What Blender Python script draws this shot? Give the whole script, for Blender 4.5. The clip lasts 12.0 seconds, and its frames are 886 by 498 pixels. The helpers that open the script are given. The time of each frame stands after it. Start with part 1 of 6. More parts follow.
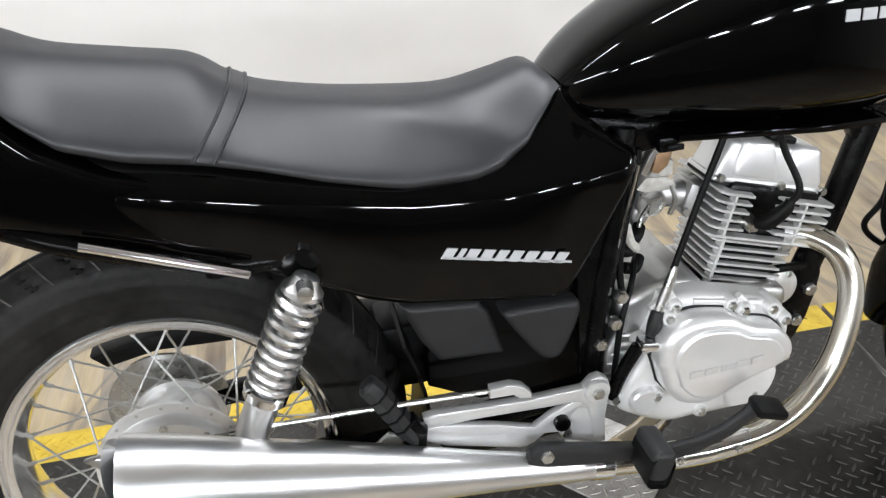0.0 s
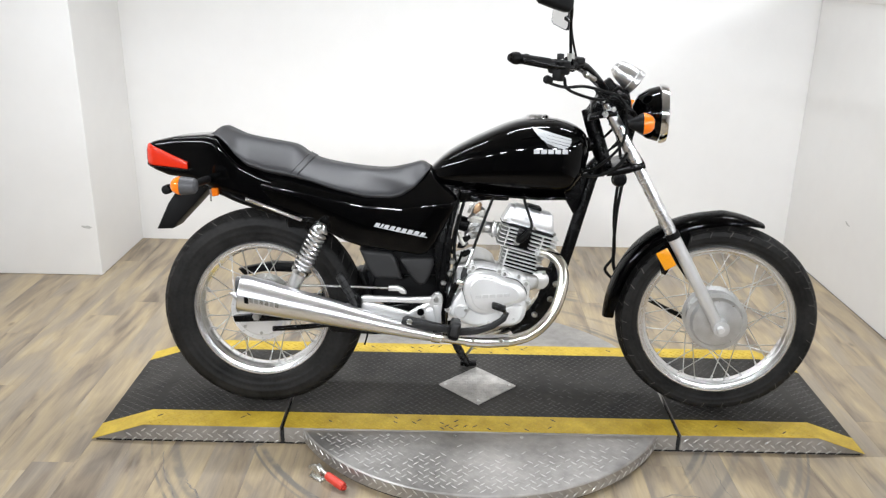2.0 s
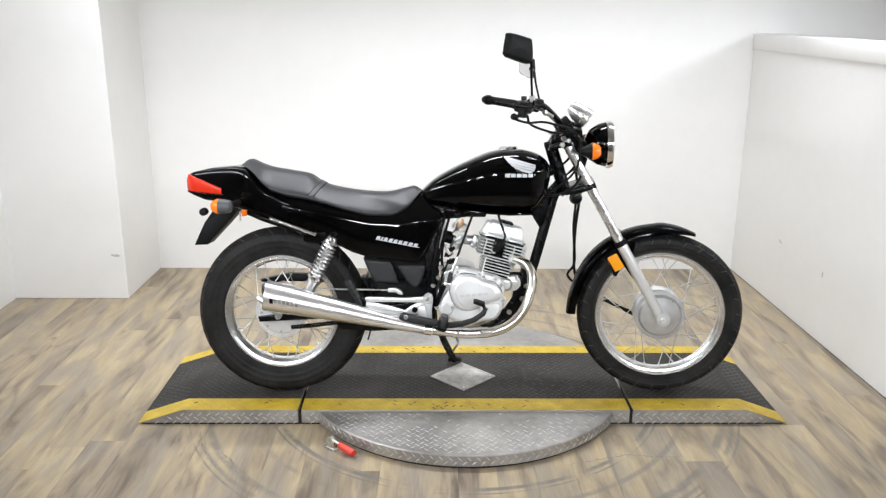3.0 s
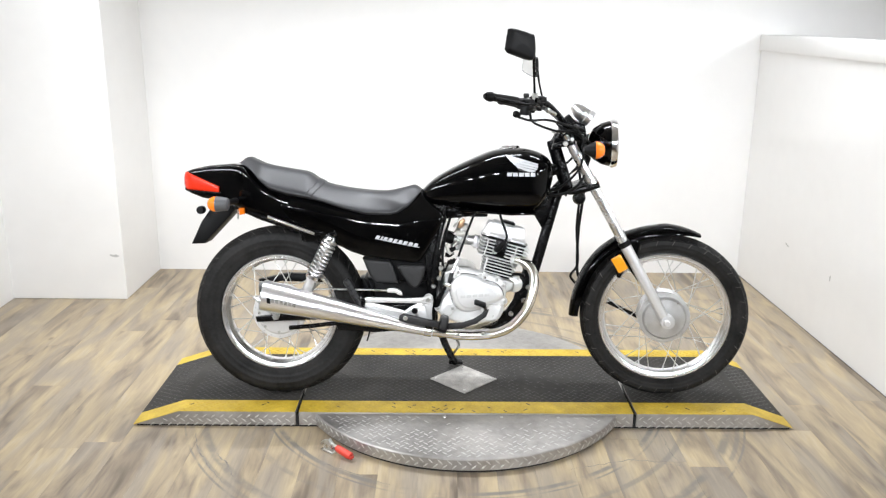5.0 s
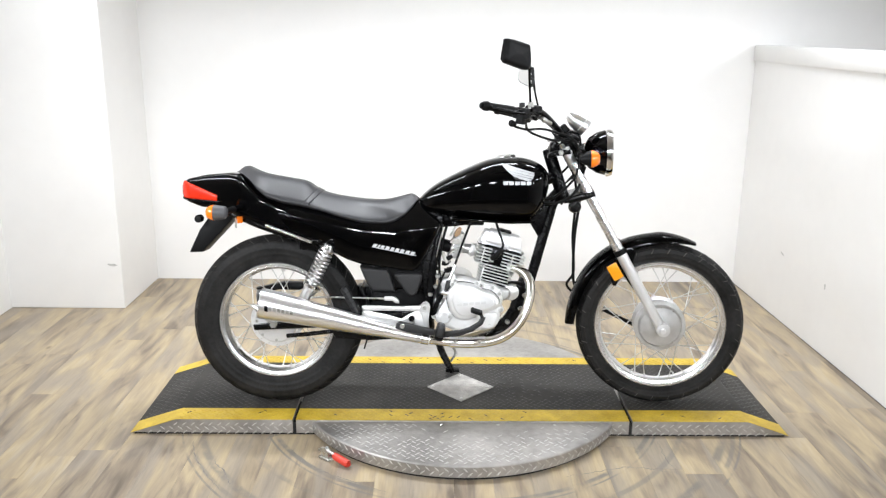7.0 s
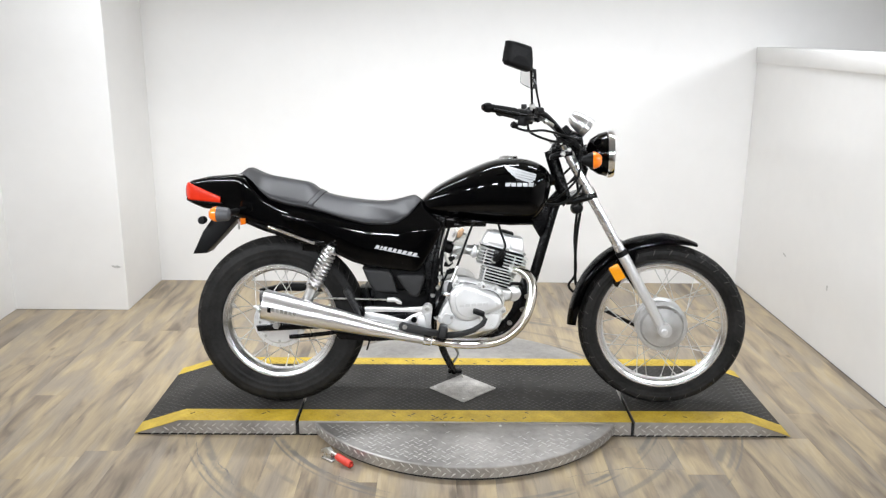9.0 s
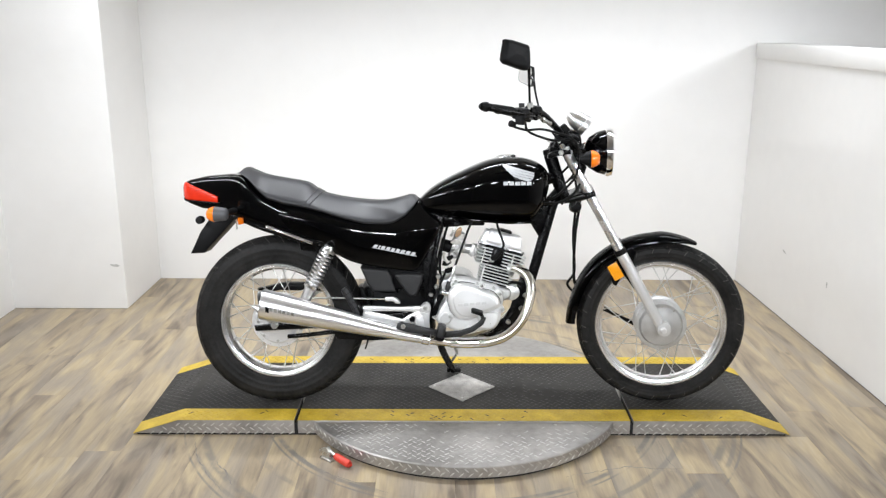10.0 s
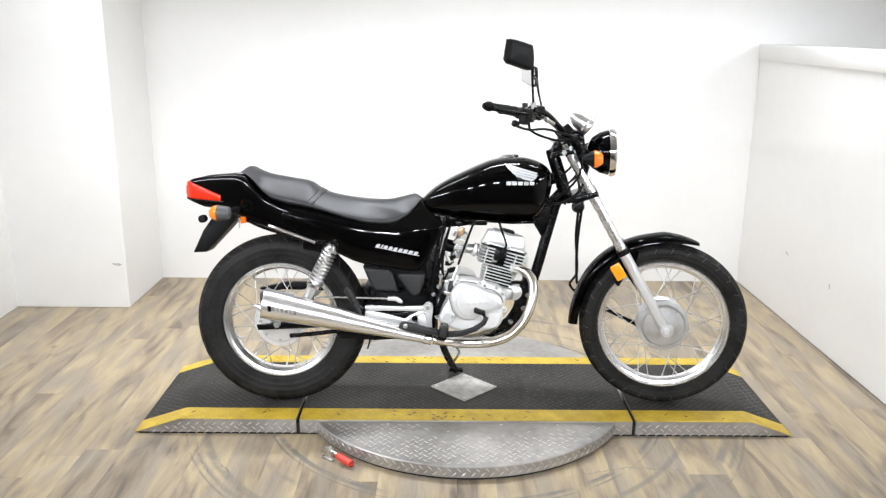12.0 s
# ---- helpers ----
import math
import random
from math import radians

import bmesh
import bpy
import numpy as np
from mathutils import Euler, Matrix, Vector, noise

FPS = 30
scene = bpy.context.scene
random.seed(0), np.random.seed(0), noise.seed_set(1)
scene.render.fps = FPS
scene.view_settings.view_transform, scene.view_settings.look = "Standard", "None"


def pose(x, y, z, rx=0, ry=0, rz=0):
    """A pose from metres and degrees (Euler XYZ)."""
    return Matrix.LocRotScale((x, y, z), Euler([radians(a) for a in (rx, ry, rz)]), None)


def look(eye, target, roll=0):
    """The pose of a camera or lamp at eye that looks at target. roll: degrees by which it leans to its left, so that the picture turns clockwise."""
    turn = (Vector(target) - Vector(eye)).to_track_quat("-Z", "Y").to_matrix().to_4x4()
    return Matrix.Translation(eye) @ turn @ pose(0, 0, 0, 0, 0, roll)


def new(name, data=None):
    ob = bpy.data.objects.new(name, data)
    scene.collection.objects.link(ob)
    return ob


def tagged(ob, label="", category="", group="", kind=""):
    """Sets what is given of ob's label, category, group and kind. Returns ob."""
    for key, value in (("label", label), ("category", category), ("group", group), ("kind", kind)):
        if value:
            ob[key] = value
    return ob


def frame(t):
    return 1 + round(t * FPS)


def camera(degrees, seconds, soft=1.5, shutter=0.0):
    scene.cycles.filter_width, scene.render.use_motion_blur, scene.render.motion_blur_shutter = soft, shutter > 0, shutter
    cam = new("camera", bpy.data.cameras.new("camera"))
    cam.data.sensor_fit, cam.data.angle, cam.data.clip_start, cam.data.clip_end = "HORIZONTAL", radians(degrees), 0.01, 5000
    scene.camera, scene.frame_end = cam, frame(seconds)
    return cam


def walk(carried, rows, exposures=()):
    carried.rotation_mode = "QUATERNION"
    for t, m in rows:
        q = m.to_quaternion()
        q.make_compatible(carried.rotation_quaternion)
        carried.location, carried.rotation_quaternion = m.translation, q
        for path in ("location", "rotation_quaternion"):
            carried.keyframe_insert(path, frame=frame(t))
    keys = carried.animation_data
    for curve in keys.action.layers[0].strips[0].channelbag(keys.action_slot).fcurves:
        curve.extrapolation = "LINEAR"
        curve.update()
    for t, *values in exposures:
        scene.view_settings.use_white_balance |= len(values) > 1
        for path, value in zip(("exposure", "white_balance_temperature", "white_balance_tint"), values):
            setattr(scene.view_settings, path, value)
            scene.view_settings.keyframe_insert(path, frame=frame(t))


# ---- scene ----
cam = camera(56.0, 12.0, 1.3)
PATH = [
    (0, (0.223, -0.85, 1.201), (0.548, 0.768, 0.071), -1.8),
    (0.5, (0.351, -1.224, 1.249), (0.455, 0.525, 0.285), -2.5),
    (1, (0.452, -1.65, 1.328), (0.52, 0.16, 0.479), -1.1),
    (1.5, (0.472, -2.046, 1.377), (0.554, -0.215, 0.577), -2.2),
    (2, (0.586, -2.403, 1.415), (0.576, -0.518, 0.747), 1.0),
    (2.5, (0.612, -2.68, 1.435), (0.611, -0.761, 0.87), 0.2),
    (3, (0.568, -2.942, 1.45), (0.597, -1.021, 0.895), 0.4),
    (3.2, (0.581, -2.974, 1.471), (0.614, -1.057, 0.901), 0.4),
    (4.8, (0.582, -2.901, 1.423), (0.601, -0.975, 0.884), 0.7),
    (5, (0.584, -2.901, 1.416), (0.601, -0.976, 0.875), 0.6),
    (5.5, (0.581, -2.902, 1.419), (0.598, -0.973, 0.89), 0.4),
    (6, (0.586, -2.901, 1.415), (0.604, -0.972, 0.889), 0.6),
    (6.5, (0.585, -2.906, 1.434), (0.6, -0.978, 0.902), 0.6),
    (7, (0.588, -2.92, 1.412), (0.61, -0.988, 0.896), 0.6),
    (9, (0.59, -2.93, 1.411), (0.605, -0.996, 0.9), 0.5),
    (9.5, (0.587, -2.925, 1.418), (0.603, -0.993, 0.898), 0.2),
    (10, (0.601, -2.92, 1.426), (0.613, -0.99, 0.902), 0.3),
    (10.5, (0.591, -2.924, 1.418), (0.609, -0.992, 0.902), 0.4),
    (11, (0.584, -2.924, 1.413), (0.606, -0.993, 0.894), 0.5),
    (11.5, (0.588, -2.931, 1.406), (0.599, -0.997, 0.895), 0.5),
    (12, (0.596, -2.92, 1.42), (0.605, -0.989, 0.899), 0.5),
]
EXPOSURES = [(0.0, -0.5), (0.5, -0.46), (1.5, -0.41), (2.0, -0.44), (3.2, -0.39), (4.8, -.16), (7.2, -.15), (8.8, -0.4), (10.0, -0.38), (10.5, -0.34), (11.0, -0.24), (11.5, -.2), (12.0, -.17)]
walk(cam, [(t, look(eye, target, roll)) for t, eye, target, roll in PATH], EXPOSURES)

# ---- world and light ----
world = bpy.data.worlds.new("world")
scene.world = world
world.use_nodes = True
world.node_tree.nodes["Background"].inputs[0].default_value = (0.9, 0.93, 1.0, 1)
world.node_tree.nodes["Background"].inputs[1].default_value = 0.05


def area_lamp(name, m, sx, sy, watts, colour=(0.915, 0.95, 1.0), spread=180):
    data = bpy.data.lights.new(name, "AREA")
    data.shape, data.size, data.size_y = "RECTANGLE", sx, sy
    data.energy, data.color, data.spread = watts, colour, radians(spread)
    ob = new(name, data)
    ob.matrix_world = m
    return ob


# ---- materials ----
MATS = {}


def material(name, colour, rough=0.5, metal=0.0, coat=0.0, var=0.0, scale=8.0, bump=0.0, bump_scale=60.0,
             rough_var=0.0, trans=0.0, spec=0.5, stretch=(1, 1, 1), tint=None):
    """A node material: base colour varied by coarse and fine noise, with bump and uneven roughness."""
    if name in MATS:
        return MATS[name]
    m = bpy.data.materials.new(name)
    MATS[name] = m
    m.use_nodes = True
    nt = m.node_tree
    p = nt.nodes["Principled BSDF"]
    p.inputs["Base Color"].default_value = (*colour, 1)
    p.inputs["Roughness"].default_value = rough
    p.inputs["Metallic"].default_value = metal
    p.inputs["Coat Weight"].default_value = coat
    p.inputs["Coat Roughness"].default_value = 0.03
    p.inputs["Transmission Weight"].default_value = trans
    p.inputs["Specular IOR Level"].default_value = spec
    tc = nt.nodes.new("ShaderNodeTexCoord")
    mp = nt.nodes.new("ShaderNodeMapping")
    mp.inputs["Scale"].default_value = stretch
    nt.links.new(tc.outputs["Object"], mp.inputs["Vector"])
    if var or rough_var:
        n1 = nt.nodes.new("ShaderNodeTexNoise")
        n1.inputs["Scale"].default_value, n1.inputs["Detail"].default_value = scale, 6
        n2 = nt.nodes.new("ShaderNodeTexNoise")
        n2.inputs["Scale"].default_value, n2.inputs["Detail"].default_value = scale * 9, 4
        add = nt.nodes.new("ShaderNodeMath")
        add.operation = "MULTIPLY_ADD"
        add.inputs[1].default_value = 0.4
        for n in (n1, n2):
            nt.links.new(mp.outputs[0], n.inputs["Vector"])
        nt.links.new(n2.outputs["Fac"], add.inputs[0])
        nt.links.new(n1.outputs["Fac"], add.inputs[2])
        if var:
            ramp = nt.nodes.new("ShaderNodeMapRange")
            ramp.inputs[1].default_value, ramp.inputs[2].default_value = 0.4, 1.0
            nt.links.new(add.outputs[0], ramp.inputs[0])
            mix = nt.nodes.new("ShaderNodeMix")
            mix.data_type = "RGBA"
            mix.inputs[6].default_value = (*[c * (1 - var) for c in colour], 1)
            second = tint or [min(1, c * (1 + var)) for c in colour]
            mix.inputs[7].default_value = (*second, 1)
            nt.links.new(ramp.outputs[0], mix.inputs[0])
            nt.links.new(mix.outputs[2], p.inputs["Base Color"])
        if rough_var:
            rr = nt.nodes.new("ShaderNodeMapRange")
            rr.inputs[1].default_value, rr.inputs[2].default_value = 0.4, 1.0
            rr.inputs[3].default_value, rr.inputs[4].default_value = max(0.02, rough - rough_var), min(1, rough + rough_var)
            nt.links.new(add.outputs[0], rr.inputs[0])
            nt.links.new(rr.outputs[0], p.inputs["Roughness"])
    if bump:
        n3 = nt.nodes.new("ShaderNodeTexNoise")
        n3.inputs["Scale"].default_value, n3.inputs["Detail"].default_value = bump_scale, 5
        b = nt.nodes.new("ShaderNodeBump")
        b.inputs["Strength"].default_value, b.inputs["Distance"].default_value = bump, 0.002
        nt.links.new(mp.outputs[0], n3.inputs["Vector"])
        nt.links.new(n3.outputs["Fac"], b.inputs["Height"])
        nt.links.new(b.outputs[0], p.inputs["Normal"])
    return m


WALL = material("wall_paint", (0.855, 0.847, 0.832), 0.6, var=0.03, scale=1.5, bump=0.12, bump_scale=120)
CEIL = material("ceiling_paint", (0.75, 0.74, 0.72), 0.8, var=0.05, scale=2)
# wall paint with shade put into its colour, for the unseen walls
SHADEWALL = material("shaded_wall_paint", (0.68, 0.67, 0.65), 0.7, var=0.06, scale=1.2)
GLOSS = material("black_gloss_paint", (0.001, 0.001, 0.0011), 0.05, rough_var=0.02, scale=30, spec=0.22)
FRAME = material("black_frame_paint", (0.002, 0.002, 0.0022), 0.26, rough_var=0.08, scale=40, spec=0.16)
PLASTIC = material("black_plastic", (0.004, 0.004, 0.0043), 0.46, spec=0.16, var=0.2, scale=25, bump=0.25, bump_scale=500)
GREYPLASTIC = material("dark_grey_plastic", (0.017, 0.017, 0.0175), 0.48, spec=0.35, var=0.2, scale=25, bump=0.25, bump_scale=400)
RUBBER = material("rubber", (0.003, 0.003, 0.003), 0.5, spec=0.16, var=0.3, scale=30, bump=0.2, bump_scale=200)
VINYL = material("seat_vinyl", (0.018, 0.018, 0.0205), 0.47, spec=0.58, var=0.25, scale=14, bump=0.1, bump_scale=900, rough_var=0.07)
CHROME = material("chrome", (0.9, 0.9, 0.91), 0.1, metal=1.0, rough_var=0.06, scale=18)
MUFFLER = material("brushed_chrome", (0.88, 0.88, 0.885), 0.3, metal=1.0, rough_var=0.03, scale=9, stretch=(1, 6, 6))
RIM = material("rim_chrome", (0.95, 0.95, 0.955), 0.21, metal=1.0, rough_var=0.08, scale=18)
PIPE = material("blued_chrome", (0.88, 0.87, 0.85), 0.19, metal=1.0, rough_var=0.06, scale=22, var=0.08, tint=(0.86, 0.8, 0.66))
POLISHED = material("polished_aluminium", (0.84, 0.84, 0.835), 0.34, metal=0.6, rough_var=0.06, scale=12, var=0.05)
CAST = material("cast_aluminium", (0.6, 0.6, 0.595), 0.42, metal=0.95, var=0.14, scale=30, bump=0.1, bump_scale=350, rough_var=0.1)
CASTING = material("painted_casting", (0.78, 0.78, 0.77), 0.42, metal=0.35, var=0.06, scale=30, bump=0.08, bump_scale=300, rough_var=0.08)
FINS = material("machined_fin_edges", (0.74, 0.74, 0.73), 0.38, metal=0.5, var=0.06, scale=40, rough_var=0.08)
PALE = material("oxidised_alloy", (0.6, 0.57, 0.5), 0.6, metal=0.3, var=0.25, scale=90, bump=0.3, bump_scale=300, tint=(0.75, 0.74, 0.7))
BRASS = material("dull_brass", (0.5, 0.33, 0.2), 0.45, metal=0.8, var=0.2, scale=80)
SILVER = material("silver_paint", (0.74, 0.74, 0.735), 0.34, metal=0.6, var=0.06, scale=25, bump=0.05, bump_scale=300)
STEEL = material("bolt_steel", (0.6, 0.6, 0.58), 0.3, metal=1.0, rough_var=0.1, scale=60)
RUSTY = material("rusty_steel", (0.42, 0.3, 0.2), 0.6, metal=0.6, var=0.4, scale=50, bump=0.3, bump_scale=200)
AMBER = material("amber_lens", (0.85, 0.19, 0.008), 0.15, coat=0.3, var=0.08, scale=60)
YELLOWLENS = material("yellow_reflector", (0.86, 0.33, 0.008), 0.2, coat=0.6, var=0.1, scale=200)
RED = material("red_lens", (0.62, 0.028, 0.008), 0.25, coat=0.0, spec=0.25, var=0.08, scale=60)
BADGE = material("badge_silver", (0.5, 0.51, 0.52), 0.45, metal=0.05, var=0.05, scale=60)
GLASS = material("lamp_glass", (1, 1, 1), 0.02, trans=1.0)
MIRRORGLASS = material("mirror_glass", (0.92, 0.93, 0.94), 0.01, metal=1.0, rough_var=0.005)
DIAL = material("dial_face", (0.02, 0.02, 0.02), 0.5, var=0.2, scale=40)
YELLOW = material("yellow_paint", (0.55, 0.36, 0.025), 0.5, var=0.35, scale=14, bump=0.2, bump_scale=150, tint=(0.66, 0.47, 0.05))
BLACKTREAD = material("black_tread_plate", (0.014, 0.0132, 0.0124), 0.58, spec=0.16, var=0.5, scale=4.5, bump=0.3, bump_scale=90, rough_var=0.12, tint=(0.066, 0.062, 0.056))
PLATE = material("bare_tread_plate", (0.38, 0.365, 0.345), 0.44, metal=0.75, var=0.45, scale=4, bump=0.1, bump_scale=160, rough_var=0.12)
SPOKE = material("spoke_steel", (0.6, 0.6, 0.59), 0.5, metal=1.0, rough_var=0.1, scale=60)
LUG = material("bright_tread_lug", (0.54, 0.53, 0.51), 0.36, metal=0.6, var=0.12, scale=40)
# paler than the deck: worn tops, plus their gleam put into the colour
DECKLUG = material("worn_glint_black_lug", (0.04, 0.038, 0.036), 0.36, spec=0.4, var=0.5, scale=9, rough_var=0.1, tint=(0.075, 0.072, 0.068))
TYREDUST = material("dusty_tread_groove", (0.05, 0.048, 0.045), 0.8, var=0.7, scale=25, tint=(0.13, 0.12, 0.11))
FORK = material("fork_chrome", (0.8, 0.8, 0.81), 0.27, metal=1.0, rough_var=0.05, scale=20)
PADPLATE = material("stained_tread_plate", (0.47, 0.445, 0.415), 0.48, metal=0.6, var=0.5, scale=22, bump=0.2, bump_scale=160, rough_var=0.15, tint=(0.62, 0.6, 0.57))
REDGRIP = material("red_vinyl_grip", (0.6, 0.05, 0.03), 0.4, var=0.15, scale=60)
SIGNALGREY = material("signal_grey_plastic", (0.075, 0.075, 0.08), 0.45, var=0.2, scale=40)
# near-black for joints and gaskets; also paints the shade under platform and disc
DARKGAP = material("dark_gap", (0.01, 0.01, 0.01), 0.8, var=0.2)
LAMPWHITE = material("lamp_housing_white", (0.8, 0.8, 0.8), 0.5, var=0.03)


TYRE = material("tyre_rubber", (0.006, 0.006, 0.006), 0.55, var=0.6, scale=11, spec=0.17, bump=0.35, bump_scale=120, rough_var=0.1, tint=(0.025, 0.024, 0.0228))


# ---- mesh helpers ----
from mathutils.geometry import delaunay_2d_cdt


def link_mesh(name, bm, mat, smooth=35):
    me = bpy.data.meshes.new(name)
    bmesh.ops.recalc_face_normals(bm, faces=bm.faces[:])
    bm.to_mesh(me)
    bm.free()
    me.materials.append(mat)
    if smooth:
        me.polygons.foreach_set("use_smooth", [True] * len(me.polygons))
        me.set_sharp_from_angle(angle=radians(smooth))
    return me


def part(name, bm, mat, parent=None, label="", smooth=35, m=None):
    ob = new(name, link_mesh(name, bm, mat, smooth))
    if parent is not None:
        ob.parent = parent
    if m is not None:
        ob.matrix_basis = m
    if label:
        tagged(ob, label)
    return ob


def empty(name, m=None, parent=None):
    ob = new(name)
    ob.empty_display_size = 0.1
    if parent is not None:
        ob.parent = parent
    if m is not None:
        ob.matrix_basis = m
    return ob


def box(x0, x1, y0, y1, z0, z1, bevel=0.0, segs=2, bm=None):
    own = bmesh.new()
    bmesh.ops.create_cube(own, size=1.0, matrix=Matrix.LocRotScale(((x0 + x1) / 2, (y0 + y1) / 2, (z0 + z1) / 2), None, (x1 - x0, y1 - y0, z1 - z0)))
    if bevel:
        bmesh.ops.bevel(own, geom=own.edges[:], offset=bevel, segments=segs, profile=0.5, affect="EDGES")
    return merge(bm, own)


def merge(bm, own, m=None):
    if m is not None:
        own.transform(m)
    if bm is None:
        return own
    me = bpy.data.meshes.new("tmp")
    own.to_mesh(me)
    own.free()
    bm.from_mesh(me)
    bpy.data.meshes.remove(me)
    return bm


def slab(outline, y0, y1, bevel=0.0, segs=2, bm=None, axis="y"):
    """A polygon in the x-z plane (or x-y with axis z), pushed from y0 to y1, edges rounded."""
    own = bmesh.new()
    if axis == "y":
        vs = [own.verts.new((x, y0, z)) for x, z in outline]
        way = Vector((0, y1 - y0, 0))
    else:
        vs = [own.verts.new((x, y, y0)) for x, y in outline]
        way = Vector((0, 0, y1 - y0))
    face = own.faces.new(vs)
    out = bmesh.ops.extrude_face_region(own, geom=[face])
    bmesh.ops.translate(own, verts=[v for v in out["geom"] if isinstance(v, bmesh.types.BMVert)], vec=way)
    bmesh.ops.recalc_face_normals(own, faces=own.faces[:])
    if bevel:
        big = [e for e in own.edges if len(e.link_faces) == 2 and any(len(f.verts) == len(outline) for f in e.link_faces)]
        bmesh.ops.bevel(own, geom=big, offset=bevel, segments=segs, profile=0.5, affect="EDGES", clamp_overlap=True)
    return merge(bm, own)


def spline(points, steps=8, closed=False):
    """Catmull-Rom through points of any dimension."""
    P = [np.array(p, float) for p in points]
    n = len(P)
    out = []
    for i in range(n if closed else n - 1):
        a = P[(i - 1) % n] if closed or i else 2 * P[0] - P[1]
        b, c = P[i], P[(i + 1) % n]
        d = P[(i + 2) % n] if closed or i + 2 < n else 2 * P[-1] - P[-2]
        for k in range(steps):
            t = k / steps
            out.append(0.5 * (2 * b + (c - a) * t + (2 * a - 5 * b + 4 * c - d) * t * t + (3 * b - a - 3 * c + d) * t ** 3))
    if not closed:
        out.append(P[-1])
    return out


def tube(points, radius, segs=14, steps=8, bm=None, caps=True, bend=True):
    """A round tube along a smooth line; radius is one number or one per point."""
    rads = [radius] * len(points) if isinstance(radius, (int, float)) else list(radius)
    line = [np.r_[p, r] for p, r in zip(points, rads)]
    line = spline(line, steps) if bend and len(line) > 2 else line
    own = bmesh.new()
    rings = []
    side = None
    for i, q in enumerate(line):
        a, b = line[max(i - 1, 0)][:3], line[min(i + 1, len(line) - 1)][:3]
        t = Vector(b - a).normalized()
        if side is None:
            side = t.cross(Vector((0, 1, 0)) if abs(t.y) < 0.9 else Vector((1, 0, 0))).normalized()
        side = (side - t * side.dot(t)).normalized()
        up = t.cross(side)
        c = Vector(q[:3])
        rings.append([own.verts.new(c + (side * math.cos(k * math.tau / segs) + up * math.sin(k * math.tau / segs)) * q[3]) for k in range(segs)])
    for r0, r1 in zip(rings, rings[1:]):
        for k in range(segs):
            own.faces.new((r0[k], r0[(k + 1) % segs], r1[(k + 1) % segs], r1[k]))
    if caps:
        own.faces.new(rings[0])
        own.faces.new(rings[-1])
    return merge(bm, own)


def lathe(profile, segs=48, bm=None, m=None, closed=False):
    """Turns (radius, y) pairs about the y axis."""
    own = bmesh.new()
    rings = []
    for r, y in profile:
        if r < 1e-6:
            rings.append([own.verts.new((0, y, 0))])
        else:
            rings.append([own.verts.new((r * math.cos(k * math.tau / segs), y, r * math.sin(k * math.tau / segs))) for k in range(segs)])
    pairs = list(zip(rings, rings[1:])) + ([(rings[-1], rings[0])] if closed else [])
    for a, b in pairs:
        for k in range(segs):
            j = (k + 1) % segs
            if len(a) == 1 and len(b) == 1:
                continue
            if len(a) == 1:
                own.faces.new((a[0], b[j], b[k]))
            elif len(b) == 1:
                own.faces.new((a[k], a[j], b[0]))
            else:
                own.faces.new((a[k], a[j], b[j], b[k]))
    return merge(bm, own, m)


def bolt(x, y, z, r=0.008, h=0.006, bm=None, toward=-1):
    """A hexagon bolt head whose face looks along y."""
    return lathe([(0, h * toward), (r * 0.8, h * toward), (r, h * toward * 0.7), (r, 0), (0, 0)], 6, bm, Matrix.Translation((x, y, z)))


def loft(stations, segs=28, power=0.6, flat=0.0, bm=None, y_shift=0.0, low=None):
    """A closed body along x: stations of (x, z bottom, z top, half width); rings are rounded boxes."""
    own = bmesh.new()
    rings = []
    for x, zb, zt, hw in stations:
        ring = []
        for k in range(segs):
            a = k * math.tau / segs
            c, s = math.cos(a), math.sin(a)
            y = hw * math.copysign(abs(c) ** power, c)
            z = (zb + zt) / 2 + (zt - zb) / 2 * math.copysign(abs(s) ** power, s)
            if low and s < 0:
                y = hw * math.copysign(abs(c) ** low, c)
                z = (zb + zt) / 2 - (zt - zb) / 2 * abs(s) ** low
            if flat and s > 0:
                y *= 1 - flat * s
            ring.append(own.verts.new((x, y + y_shift, z)))
        rings.append(ring)
    for a, b in zip(rings, rings[1:]):
        for k in range(segs):
            own.faces.new((a[k], a[(k + 1) % segs], b[(k + 1) % segs], b[k]))
    own.faces.new(rings[0])
    own.faces.new(rings[-1])
    return merge(bm, own)


